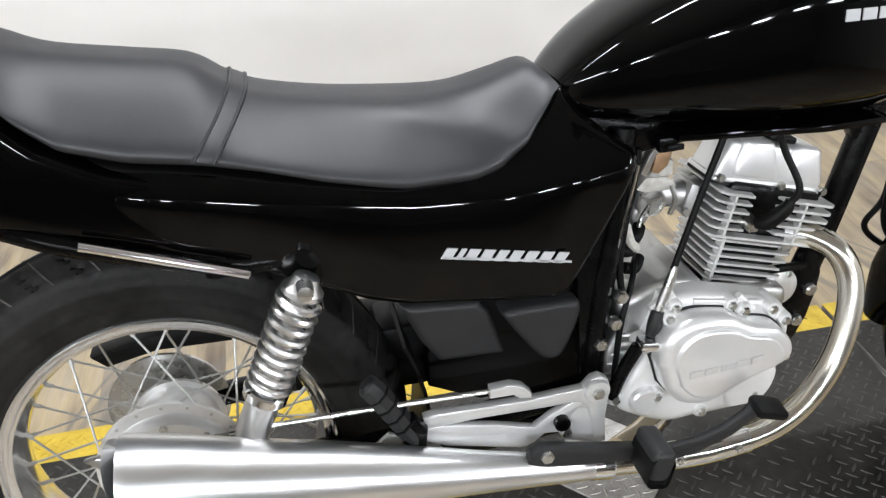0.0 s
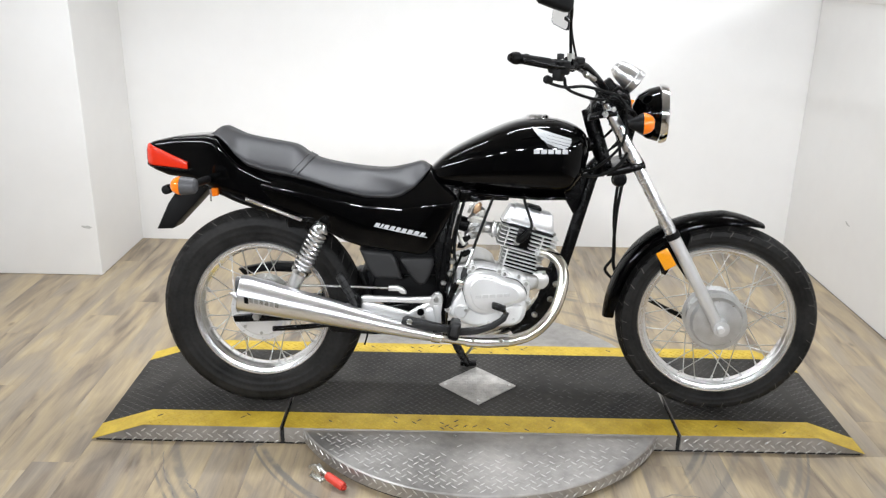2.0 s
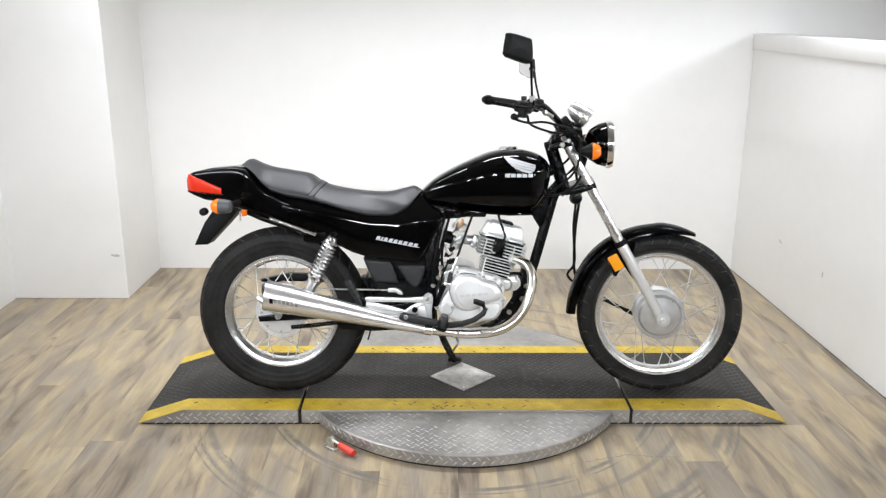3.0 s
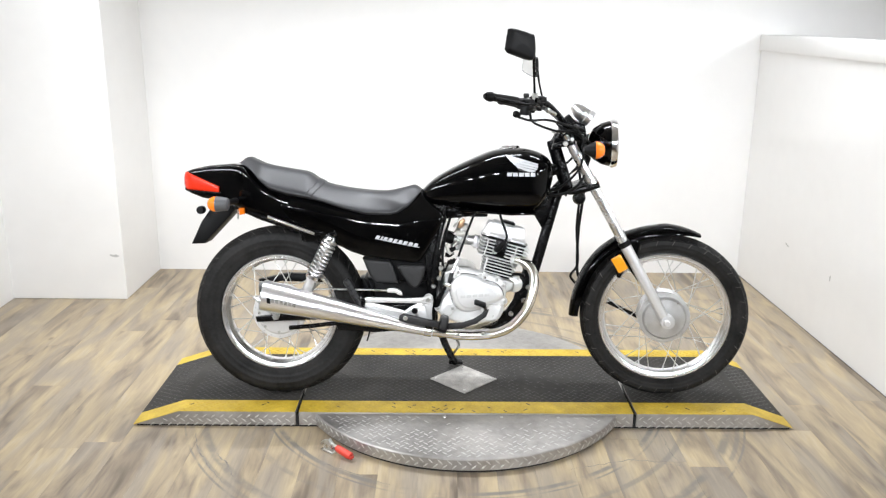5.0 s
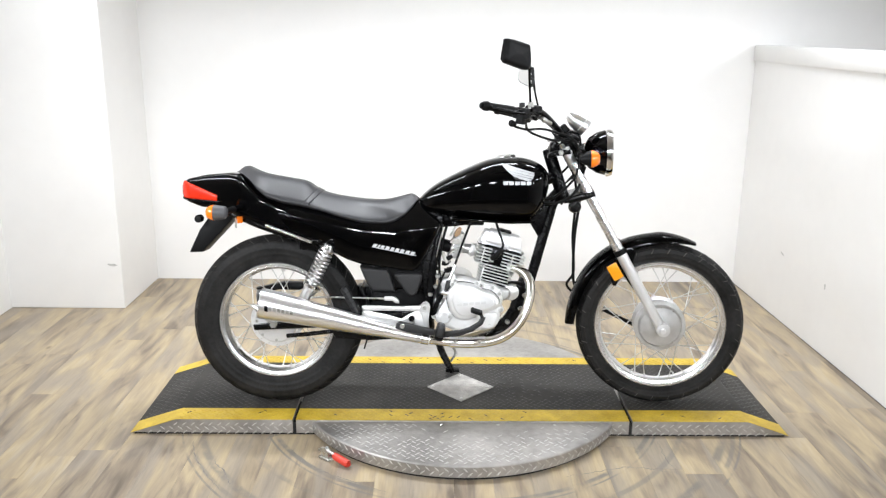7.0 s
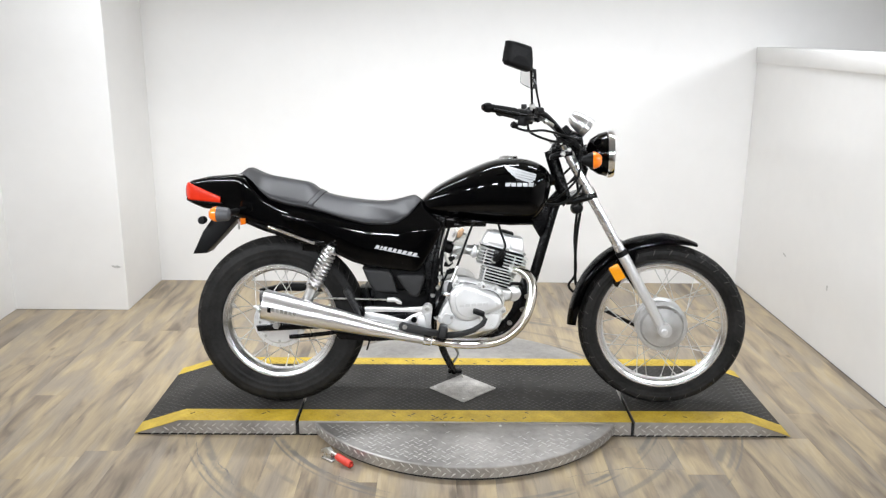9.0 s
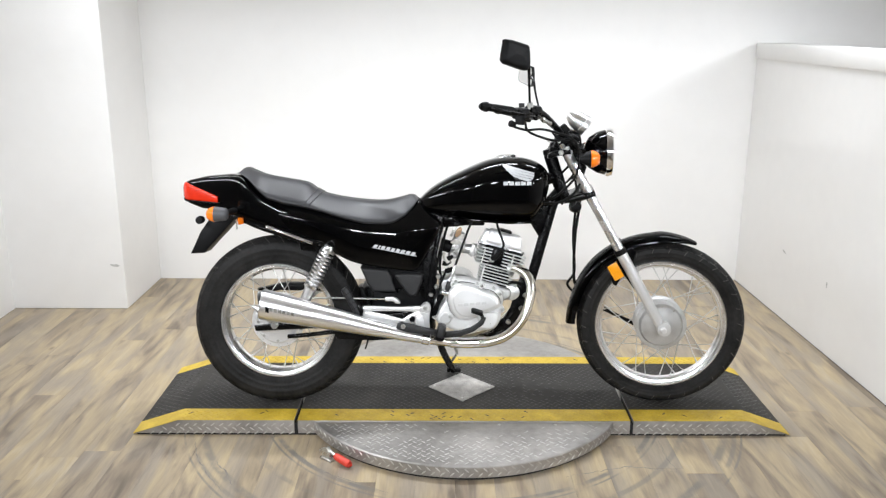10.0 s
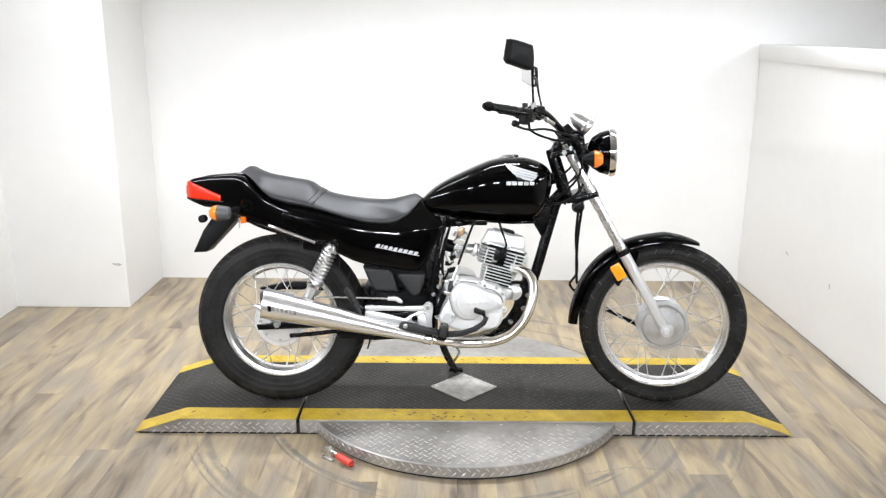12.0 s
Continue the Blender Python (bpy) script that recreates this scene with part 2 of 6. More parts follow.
def pillow(outline, y_out, y_in, round_by=0.02, bulge=0.0, wide=0.06, cell=None, bm=None):
    """A panel with a soft rounded rim: outline in x-z, outer face at y_out (bulging a little), back at y_in."""
    P = np.array(outline, float)
    size = float((P.max(0) - P.min(0)).max())
    cell = cell or max(size / 48, 0.0035)
    edge = []
    for a, b in zip(P, np.roll(P, -1, 0)):
        n = max(1, int(np.linalg.norm(b - a) / cell + 0.5))
        edge += [a + (b - a) * k / n for k in range(n)]
    E0 = np.array(edge)
    E1 = np.roll(E0, -1, 0)

    def depth_of(q):
        d = E1 - E0
        t = np.clip(((q - E0) * d).sum(1) / np.maximum((d * d).sum(1), 1e-12), 0, 1)
        return float(np.sqrt((((E0 + d * t[:, None]) - q) ** 2).sum(1)).min())

    def inside(q):
        c = (E0[:, 1] > q[1]) != (E1[:, 1] > q[1])
        if not c.any():
            return False
        xs = (E1[c, 0] - E0[c, 0]) * (q[1] - E0[c, 1]) / (E1[c, 1] - E0[c, 1]) + E0[c, 0]
        return bool((q[0] < xs).sum() % 2)

    pts, deep = [tuple(p) for p in E0], [0.0] * len(E0)
    turn = 1 if (E0[:, 0] * E1[:, 1] - E1[:, 0] * E0[:, 1]).sum() > 0 else -1
    tang = E1 - np.roll(E0, 1, 0)
    inward = np.c_[-tang[:, 1], tang[:, 0]] * turn
    inward /= np.maximum(np.linalg.norm(inward, axis=1), 1e-9)[:, None]
    for d in (round_by * 0.08, round_by * 0.3, round_by * 0.62, round_by):
        for p, nv in zip(E0, inward):
            q = p + nv * d
            if inside(q) and depth_of(q) > d * 0.93:
                pts.append(tuple(q))
                deep.append(d)
    lo, hi = P.min(0), P.max(0)
    for gi, x in enumerate(np.arange(lo[0], hi[0], cell)):
        for z in np.arange(lo[1] + (cell / 2 if gi % 2 else 0), hi[1], cell):
            q = np.array((x, z))
            if inside(q):
                d = depth_of(q)
                if d > round_by + cell * 0.45:
                    pts.append((x, z))
                    deep.append(d)
    m = len(E0)
    vs2, _, fs, back, *_ = delaunay_2d_cdt([Vector(p) for p in pts], [(k, (k + 1) % m) for k in range(m)], [], 1, 1e-6)
    sgn = 1 if y_out > y_in else -1
    own = bmesh.new()
    top = []
    for v, src in zip(vs2, back):
        d = deep[src[0]] if src else 0.0
        e = 1 - min(d / round_by, 1)
        w = min(d / wide, 1)
        y = y_out - sgn * round_by * (1 - math.sqrt(max(0.0, 1 - e * e))) + sgn * bulge * (w * w * (3 - 2 * w))
        top.append(own.verts.new((v.x, y, v.y)))
    for f in fs:
        own.faces.new([top[k] for k in f])
    rim = [e for e in own.edges if len(e.link_faces) == 1]
    out = bmesh.ops.extrude_edge_only(own, edges=rim)
    low = [v for v in out["geom"] if isinstance(v, bmesh.types.BMVert)]
    for v in low:
        v.co.y = y_in
    bmesh.ops.contextual_create(own, geom=[e for e in out["geom"] if isinstance(e, bmesh.types.BMEdge) and len(e.link_faces) == 1])
    return merge(bm, own)


def between(x, pts):
    xs, zs = zip(*pts)
    return float(np.interp(x, xs, zs))


def smooth_curve(pts, steps=6):
    return [tuple(p) for p in spline(pts, steps)]

# ---- the large structure ----
BACK_Y, PILLAR_Y, PILLAR_X, LEFT_X = 1.67, 1.14, -0.99, -1.568
ROOM_X, ROOM_FRONT, ROOM_TOP = 4.6, -5.5, 3.0


def structure(name, bm, mat, label, category, m=None, smooth=0):
    return tagged(part(name, bm, mat, None, "", smooth, m), label, category, "", "structure")


structure("wall_back", box(PILLAR_X - 0.2, ROOM_X, BACK_Y, BACK_Y + 0.15, 0, ROOM_TOP), WALL, "white painted back wall of the photo bay", "wall")
pillar = structure("wall_pillar", box(LEFT_X - 0.3, PILLAR_X, PILLAR_Y, PILLAR_Y + 0.7, 0, ROOM_TOP, 0.004), WALL, "white painted boxed-out wall corner with faint scuffs", "wall")
structure("wall_left", box(LEFT_X - 0.15, LEFT_X, ROOM_FRONT, PILLAR_Y, 0, ROOM_TOP), WALL, "white painted side wall", "wall")
half_turn = pose(2.315, 1.67, 0, 0, 0, 0.92)
half_wall = structure("wall_right", box(0, 0.14, -5.2, -0.002, 0, 1.25), WALL, "white painted half-height partition wall", "wall", half_turn)
cap = part("wall_cap", box(-0.012, 0.155, -5.2, -0.002, 1.25, 1.332, 0.006), WALL, half_wall, "white cap board on the partition")
part("base_gap", box(-0.0025, 0, -5.2, -0.003, 0.0005, 0.002), DARKGAP, half_wall, "dark dirty joint along the floor")
SMUDGE = material("wall_smudge", (0.52, 0.515, 0.5), 0.7, var=0.25, scale=60)


def scuff(parent, m, wide, tall, seed):
    """A small grey rub mark with a ragged outline, lying on a wall in the plane of m."""
    pick = random.Random(seed)
    own = bmesh.new()
    own.faces.new([own.verts.new((wide / 2 * math.cos(k * math.tau / 14) * pick.uniform(0.6, 1.1), tall / 2 * math.sin(k * math.tau / 14) * pick.uniform(0.5, 1.1), 0)) for k in range(14)])
    part("scuff_mark", own, SMUDGE, parent, "small grey scuff mark", 0, m)


scuff(pillar, pose(-1.034, PILLAR_Y - 0.0012, 0.231, 90, 8, 0), 0.06, 0.018, 1)
scuff(half_wall, pose(-0.0012, -0.603, 0.336, 0, -90, 0) @ pose(0, 0, 0, 0, 0, 75), 0.045, 0.012, 2)
scuff(half_wall, pose(-0.0012, -1.063, 0.31, 0, -90, 0), 0.032, 0.016, 3)
# unseen walls and ceiling, added to close the room and bounce light
structure("wall_front", box(LEFT_X - 0.15, ROOM_X, ROOM_FRONT - 0.15, ROOM_FRONT, 0, ROOM_TOP), SHADEWALL, "unseen plain wall added behind the camera, shade in its paint", "wall")
structure("wall_far_right", box(ROOM_X, ROOM_X + 0.15, ROOM_FRONT, BACK_Y, 0, ROOM_TOP), SHADEWALL, "unseen plain wall added beyond the partition, shade in its paint", "wall")
structure("ceiling", box(LEFT_X - 0.3, ROOM_X + 0.15, ROOM_FRONT - 0.15, BACK_Y + 0.15, ROOM_TOP, ROOM_TOP + 0.1), CEIL, "unseen plain pale ceiling", "ceiling")


def strip_light(x, y, z, tilt, turn, half):
    root = empty("ceiling_light", pose(x, y, z, 0, 0, turn))
    tagged(root, "unseen long white fluorescent strip fixture hung to light the bay", "ceiling light", "strip lights")
    part("housing", box(-half, half, -0.05, 0.05, 0.012, 0.06, 0.008), LAMPWHITE, root, "", 35, pose(0, 0, 0, tilt))
    part("hanger", box(-half * 0.6 - 0.015, -half * 0.6, -0.008, 0.008, 0.06, ROOM_TOP - z), LAMPWHITE, root)
    part("hanger", box(half * 0.6, half * 0.6 + 0.015, -0.008, 0.008, 0.06, ROOM_TOP - z), LAMPWHITE, root)
    return root


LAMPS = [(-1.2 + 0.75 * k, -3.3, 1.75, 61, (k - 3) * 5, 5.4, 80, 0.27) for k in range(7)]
# two side fills added out of view to brighten partition and pillar
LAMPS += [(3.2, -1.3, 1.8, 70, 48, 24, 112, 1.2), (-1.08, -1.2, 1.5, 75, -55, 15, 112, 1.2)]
LAMPS += [(x, 0.4, 2.42, 4, 0, 20, 112, 1.0) for x in (-0.75, 0.6, 1.95)]
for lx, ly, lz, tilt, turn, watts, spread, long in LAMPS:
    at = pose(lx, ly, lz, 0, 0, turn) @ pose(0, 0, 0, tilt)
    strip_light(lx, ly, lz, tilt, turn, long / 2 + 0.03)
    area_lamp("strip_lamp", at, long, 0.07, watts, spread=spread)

# ---- the lift platform ----
PX0, PX1, PY0, PY1, PZ = -0.485, 1.864, -0.216, 0.37, 0.06
RAMP0, RAMP1 = -0.322, 1.715
SEAM0, SEAM1 = 0.097, 1.296
platform = empty("display_platform", pose(0, 0, 0))
tagged(platform, "low black tread-plate platform with yellow edge stripes and ramped ends", "platform")


def section(outline, name):
    """A deck section: black top sheet on a bare tread-plate body, with painted edge bands."""
    body = part(name, slab([(x, z * 0.975) for x, z in outline], PY0, PY1, 0.0015, 1), PLATE, platform, "bare aluminium tread plate deck body", 20)
    top = [(x, z) for x, z in outline if z > 0.01 or x in (PX0, PX1)]
    for part_name, y0, y1, mat, label in (("deck_top", PY0 + 0.088, PY1 - 0.07, BLACKTREAD, "black non-slip tread surface"),
                                          ("edge_stripe", PY0 - 0.001, PY0 + 0.088, YELLOW, "worn yellow paint stripe"),
                                          ("edge_stripe", PY1 - 0.07, PY1 + 0.001, YELLOW, "worn yellow paint stripe")):
        lower = [(x, z - 0.0012) for x, z in reversed(top)]
        part(part_name, slab(top + lower, y0, y1), mat, body, label, 20)
    return body


section([(PX0, 0.007), (RAMP0, PZ), (SEAM0 - 0.006, PZ), (SEAM0 - 0.006, 0.007)], "left_ramp")
section([(SEAM0 + 0.006, 0.007), (SEAM0 + 0.006, PZ), (SEAM1 - 0.006, PZ), (SEAM1 - 0.006, 0.007)], "middle_deck")
section([(SEAM1 + 0.006, 0.007), (SEAM1 + 0.006, PZ), (RAMP1, PZ), (PX1, 0.007)], "right_ramp")
# solid block whose dark colour draws the shade below the deck edge
part("skirt_gap", box(PX0 + 0.012, PX1 - 0.012, PY0 + 0.004, PY1 - 0.004, 0, 0.007), DARKGAP, platform, "dark block standing in for the shaded gap under the platform")
part("seam", box(SEAM0 - 0.006, SEAM0 + 0.006, PY0 + 0.006, PY1 - 0.006, 0, 0.045), DARKGAP, platform)
part("seam", box(SEAM1 - 0.006, SEAM1 + 0.006, PY0 + 0.006, PY1 - 0.006, 0, 0.045), DARKGAP, platform)


def lug_mesh(length=0.023, width=0.0048, high=0.0013):
    """One raised lens-shaped tread lug, lying along x on z = 0."""
    own = bmesh.new()
    n = 4
    ends = [(-length / 2, 0)] + [(length * (k / n - 0.5), width / 2 * math.sin(math.pi * k / n)) for k in range(1, n)] + [(length / 2, 0)]
    ends += [(length * (0.5 - k / n), -width / 2 * math.sin(math.pi * k / n)) for k in range(1, n)]
    low = [own.verts.new((x, y, 0)) for x, y in ends]
    high_vs = [own.verts.new((x * 0.7, y * 0.5, high)) for x, y in ends]
    own.faces.new(high_vs)
    m = len(ends)
    for k in range(m):
        own.faces.new((low[k], low[(k + 1) % m], high_vs[(k + 1) % m], high_vs[k]))
    co = [tuple(v.co) for v in own.verts]
    own.verts.index_update()
    fs = [tuple(v.index for v in f.verts) for f in own.faces]
    own.free()
    return co, fs


LUG_CO, LUG_FACES = lug_mesh()


def lug_field(name, places, mat, parent, label):
    """Many lugs in one mesh; places are matrices."""
    verts, faces = [], []
    for m in places:
        base = len(verts)
        verts += [tuple(m @ Vector(c)) for c in LUG_CO]
        faces += [tuple(base + i for i in f) for f in LUG_FACES]
    me = bpy.data.meshes.new(name)
    me.from_pydata(verts, [], faces)
    me.materials.append(mat)
    ob = new(name, me)
    ob.parent = parent
    return tagged(ob, label, "", "", "stuff")


LUG_PITCH = 0.031


def lug_grid(x0, x1, y0, y1, pitch=LUG_PITCH):
    """Lugs leaning one way on a square lattice, those leaning the other way in the middle of its squares."""
    for i in range(int((x1 - x0) / pitch * 2)):
        for j in range(i % 2, int((y1 - y0) / pitch * 2), 2):
            yield x0 + (i + 0.5) * pitch / 2, y0 + (j + 0.5) * pitch / 2, 42 if i % 2 else -42


worn_lug = random.Random(5)
places = []
for x, y, a in lug_grid(PX0 + 0.02, PX1 - 0.01, PY0 + 0.092, PY1 - 0.074, 0.0285):
    if abs(x - SEAM0) < 0.018 or abs(x - SEAM1) < 0.018 or (abs(x - 0.695) + abs(y - 0.06) < 0.14) or worn_lug.random() < 0.6 * math.exp(-((x - 1.0) / 0.16) ** 2 - ((y - 0.05) / 0.12) ** 2):
        continue
    if x < RAMP0 - 0.01:
        f = (x - PX0) / (RAMP0 - PX0)
        places.append(pose(x, y, 0.007 + (PZ - 0.007) * f, 0, -math.degrees(math.atan2(PZ, RAMP0 - PX0)), 0) @ pose(0, 0, 0, 0, 0, a))
    elif x > RAMP1 + 0.01:
        f = (PX1 - x) / (PX1 - RAMP1)
        places.append(pose(x, y, 0.007 + (PZ - 0.007) * f, 0, math.degrees(math.atan2(PZ, PX1 - RAMP1)), 0) @ pose(0, 0, 0, 0, 0, a))
    elif RAMP0 + 0.01 < x < RAMP1 - 0.01:
        places.append(pose(x, y, PZ, 0, 0, a))
lug_field("tread_pattern", places, DECKLUG, platform, "raised lens-shaped lugs of the black tread surface")
stripes = [(x, y, a) for y0, y1 in ((PY0 + 0.004, PY0 + 0.084), (PY1 - 0.066, PY1 - 0.002)) for x, y, a in lug_grid(RAMP0 + 0.012, RAMP1 - 0.012, y0, y1, 0.0285) if abs(x - SEAM0) > 0.018 and abs(x - SEAM1) > 0.018]
wear = random.Random(9)
bare = [0.16 * math.exp(-((x - 0.62) / 0.16) ** 2) + 0.02 > wear.random() for x, y, a in stripes]
lug_field("tread_pattern", [pose(x, y, PZ, 0, 0, a) for (x, y, a), b in zip(stripes, bare) if not b], YELLOW, platform, "raised lugs under the yellow paint")
lug_field("tread_pattern", [pose(x, y, PZ, 0, 0, a) for (x, y, a), b in zip(stripes, bare) if b], DECKLUG, platform, "lugs worn through the yellow paint to black")
places = []
for x, z, a in lug_grid(PX0 + 0.06, PX1 - 0.06, 0.002, 0.0575):
    if abs(x - SEAM0) < 0.016 or abs(x - SEAM1) < 0.016 or 0.17 < x < 1.22:
        continue
    roof = PZ * min(1, (x - PX0) / (RAMP0 - PX0), (PX1 - x) / (PX1 - RAMP1))
    if z + 0.009 < roof:
        places.append(pose(x, PY0 - 0.0002, z, 90, 0, 0) @ pose(0, 0, 0, 0, 0, -a * 0.9))
lug_field("tread_pattern", places, LUG, platform, "raised lugs on the bare plate edge")

# round turntable under the platform
DX, DY, DR, DZ = 0.695, 0.084, 0.612, 0.053
turntable = empty("turntable", pose(DX, DY, 0))
tagged(turntable, "round bare aluminium tread-plate turntable under the platform", "turntable")
part("disc", lathe([(0, 0.012), (DR - 0.006, 0.012), (DR, 0.013), (DR, DZ - 0.004), (DR - 0.004, DZ), (0, DZ)], 96, None, pose(0, 0, 0, 90)), PLATE, turntable, "", 30)
crisp, flat = [], []
for x, y, a in lug_grid(-DR, DR, -DR, DR):
    if math.hypot(x, y) < DR - 0.02 and (y + DY < PY0 - 0.012 or y + DY > PY1 + 0.012):
        # feet have worn the middle of the near part and all of the far part
        worn = 1.0 if y > 0 else math.exp(-((x - 0.08) / 0.36) ** 2 - ((y + DY - PY0) / 0.17) ** 2)
        if worn_lug.random() < 1.25 * worn:
            flat.append(pose(x, y, DZ, 0, 0, a) @ Matrix.Diagonal((0.9, 0.8, 0.35, 1)))
        else:
            crisp.append(pose(x, y, DZ, 0, 0, a))
lug_field("tread_pattern", crisp, LUG, turntable, "raised lugs of the tread plate")
lug_field("worn_tread_pattern", flat, PLATE, turntable, "lugs worn nearly flat")
places = []
count = int(math.tau * DR / LUG_PITCH) * 2
for i in range(count):
    places.append(pose(0, 0, 0, 0, 0, i / count * 360) @ pose(DR, 0, 0.024 if i % 2 else 0.04, 90, 0, 90) @ pose(0, 0, 0, 0, 0, 42 if i % 2 else -42))
lug_field("tread_pattern", places, LUG, turntable, "raised lugs on the rim of the turntable")
# solid dark plate in place of the shade below the rim
part("skirt_gap", lathe([(0, 0.0), (DR - 0.012, 0.0), (DR - 0.012, 0.012), (0, 0.012)], 72, None, pose(0, 0, 0, 90)), DARKGAP, turntable, "dark plate standing in for the shaded gap under the disc")
for sx in (0.42, 0.62, 0.82, 1.02):
    part("screw", lathe([(0, 0.002), (0.005, 0.0015), (0.006, 0)], 10, None, pose(sx - DX, PY0 - DY - 0.02, DZ, 90)), STEEL, turntable)

# square stand pad, set cornerwise
pad = empty("stand_pad", pose(0.695, 0.062, PZ, 0, 0, 45))
tagged(pad, "square bare tread-plate pad screwed down cornerwise on the platform", "metal plate")
part("plate", box(-0.091, 0.091, -0.091, 0.091, 0.0005, 0.005, 0.001, 1), PADPLATE, pad)
lug_field("tread_pattern", [pose(x, y, 0.005, 0, 0, a) for x, y, a in lug_grid(-0.085, 0.085, -0.085, 0.085, 0.0245)], PADPLATE, pad, "raised lugs of the pad")
for sx in (-0.075, 0.075):
    for sy in (-0.075, 0.075):
        part("screw", lathe([(0, 0.0035), (0.004, 0.003), (0.006, 0)], 10, None, pose(sx, sy, 0.005, 90)), STEEL, pad)

# toggle clamp with a red grip
clamp = empty("toggle_clamp", pose(0.228, -0.381, 0, 0, 0, -38))
tagged(clamp, "small steel toggle clamp with a red vinyl grip on the floor", "clamp")
part("base", box(-0.022, 0.03, -0.014, 0.014, 0, 0.006, 0.001), STEEL, clamp)
part("upright", slab([(-0.018, 0.005), (0.024, 0.005), (0.02, 0.03), (0.004, 0.045), (-0.012, 0.03)], -0.008, 0.008, 0.001), STEEL, clamp)
part("arm", tube([(-0.03, 0, 0.02), (-0.01, 0, 0.034), (0.012, 0, 0.034)], 0.005), STEEL, clamp)
part("lever", tube([(0.0, 0, 0.034), (0.03, 0, 0.028), (0.05, 0, 0.022)], 0.005), STEEL, clamp)
part("grip", tube([(0.04, 0, 0.025), (0.055, 0, 0.021), (0.1, 0, 0.015), (0.106, 0, 0.0145)], [0.0105, 0.0125, 0.0125, 0.008]), REDGRIP, clamp, "red vinyl grip")

# ---- the motorcycle ----
bike = empty("motorcycle", Matrix.Translation((0.005, -0.054, PZ + 0.0015)) @ pose(0, 0, 0, -8) @ Matrix.Translation((0, 0, 0.0045)))
bike.scale = (0.991, 1, 0.988)
tagged(bike, "black standard motorcycle with chrome exhaust leaning on its side stand", "motorcycle")


# wheels
def tread_grooves(half, root, zigzag):
    """Thin dusty grooves on both shoulders of a tyre: zigzag lines, or short slanted cuts at the tread edge."""
    line = [np.array(p) for p in spline([(q[0], q[1]) for q in half], 2)]
    n = len(line)
    start = int(n * (0.5 if zigzag else 0.64))
    verts, faces = [], []
    count = 30 if zigzag else 34
    for side in (-1, 1):
        for g in range(count):
            base = (g + (0.5 if side > 0 else 0.0)) / count * math.tau
            row = []
            stop = n - 4 - (g % 2) * 3
            for i in range(start, stop):
                u = (i - start) / (n - start)
                swing = (0.085 * abs((u * 2.2) % 1.0 - 0.5) + 0.05 * u) if zigzag else 0.11 * u
                d = line[min(i + 1, n - 1)] - line[i - 1]
                nrm = np.array((-d[1], d[0])) / np.linalg.norm(d)
                nrm = nrm if nrm[0] + nrm[1] > 0 else -nrm
                r, y = line[i] + nrm * 0.0012
                thick = 0.0028 / r * (0.45 + 0.55 * math.sin(math.pi * min(1, 0.15 + u)))
                row.append([(r * math.cos(base + swing + s * thick), side * y, r * math.sin(base + swing + s * thick)) for s in (-0.5, 0.5)])
            for a, b in zip(row, row[1:]):
                k = len(verts)
                verts += [a[0], a[1], b[1], b[0]]
                faces.append((k, k + 1, k + 2, k + 3))
    me = bpy.data.meshes.new("tread_groove")
    me.from_pydata(verts, [], faces)
    me.materials.append(TYREDUST)
    ob = new("tread_groove", me)
    ob.parent = root
    return tagged(ob, "fine dusty grooves cut in the tyre shoulder", "", "", "stuff")


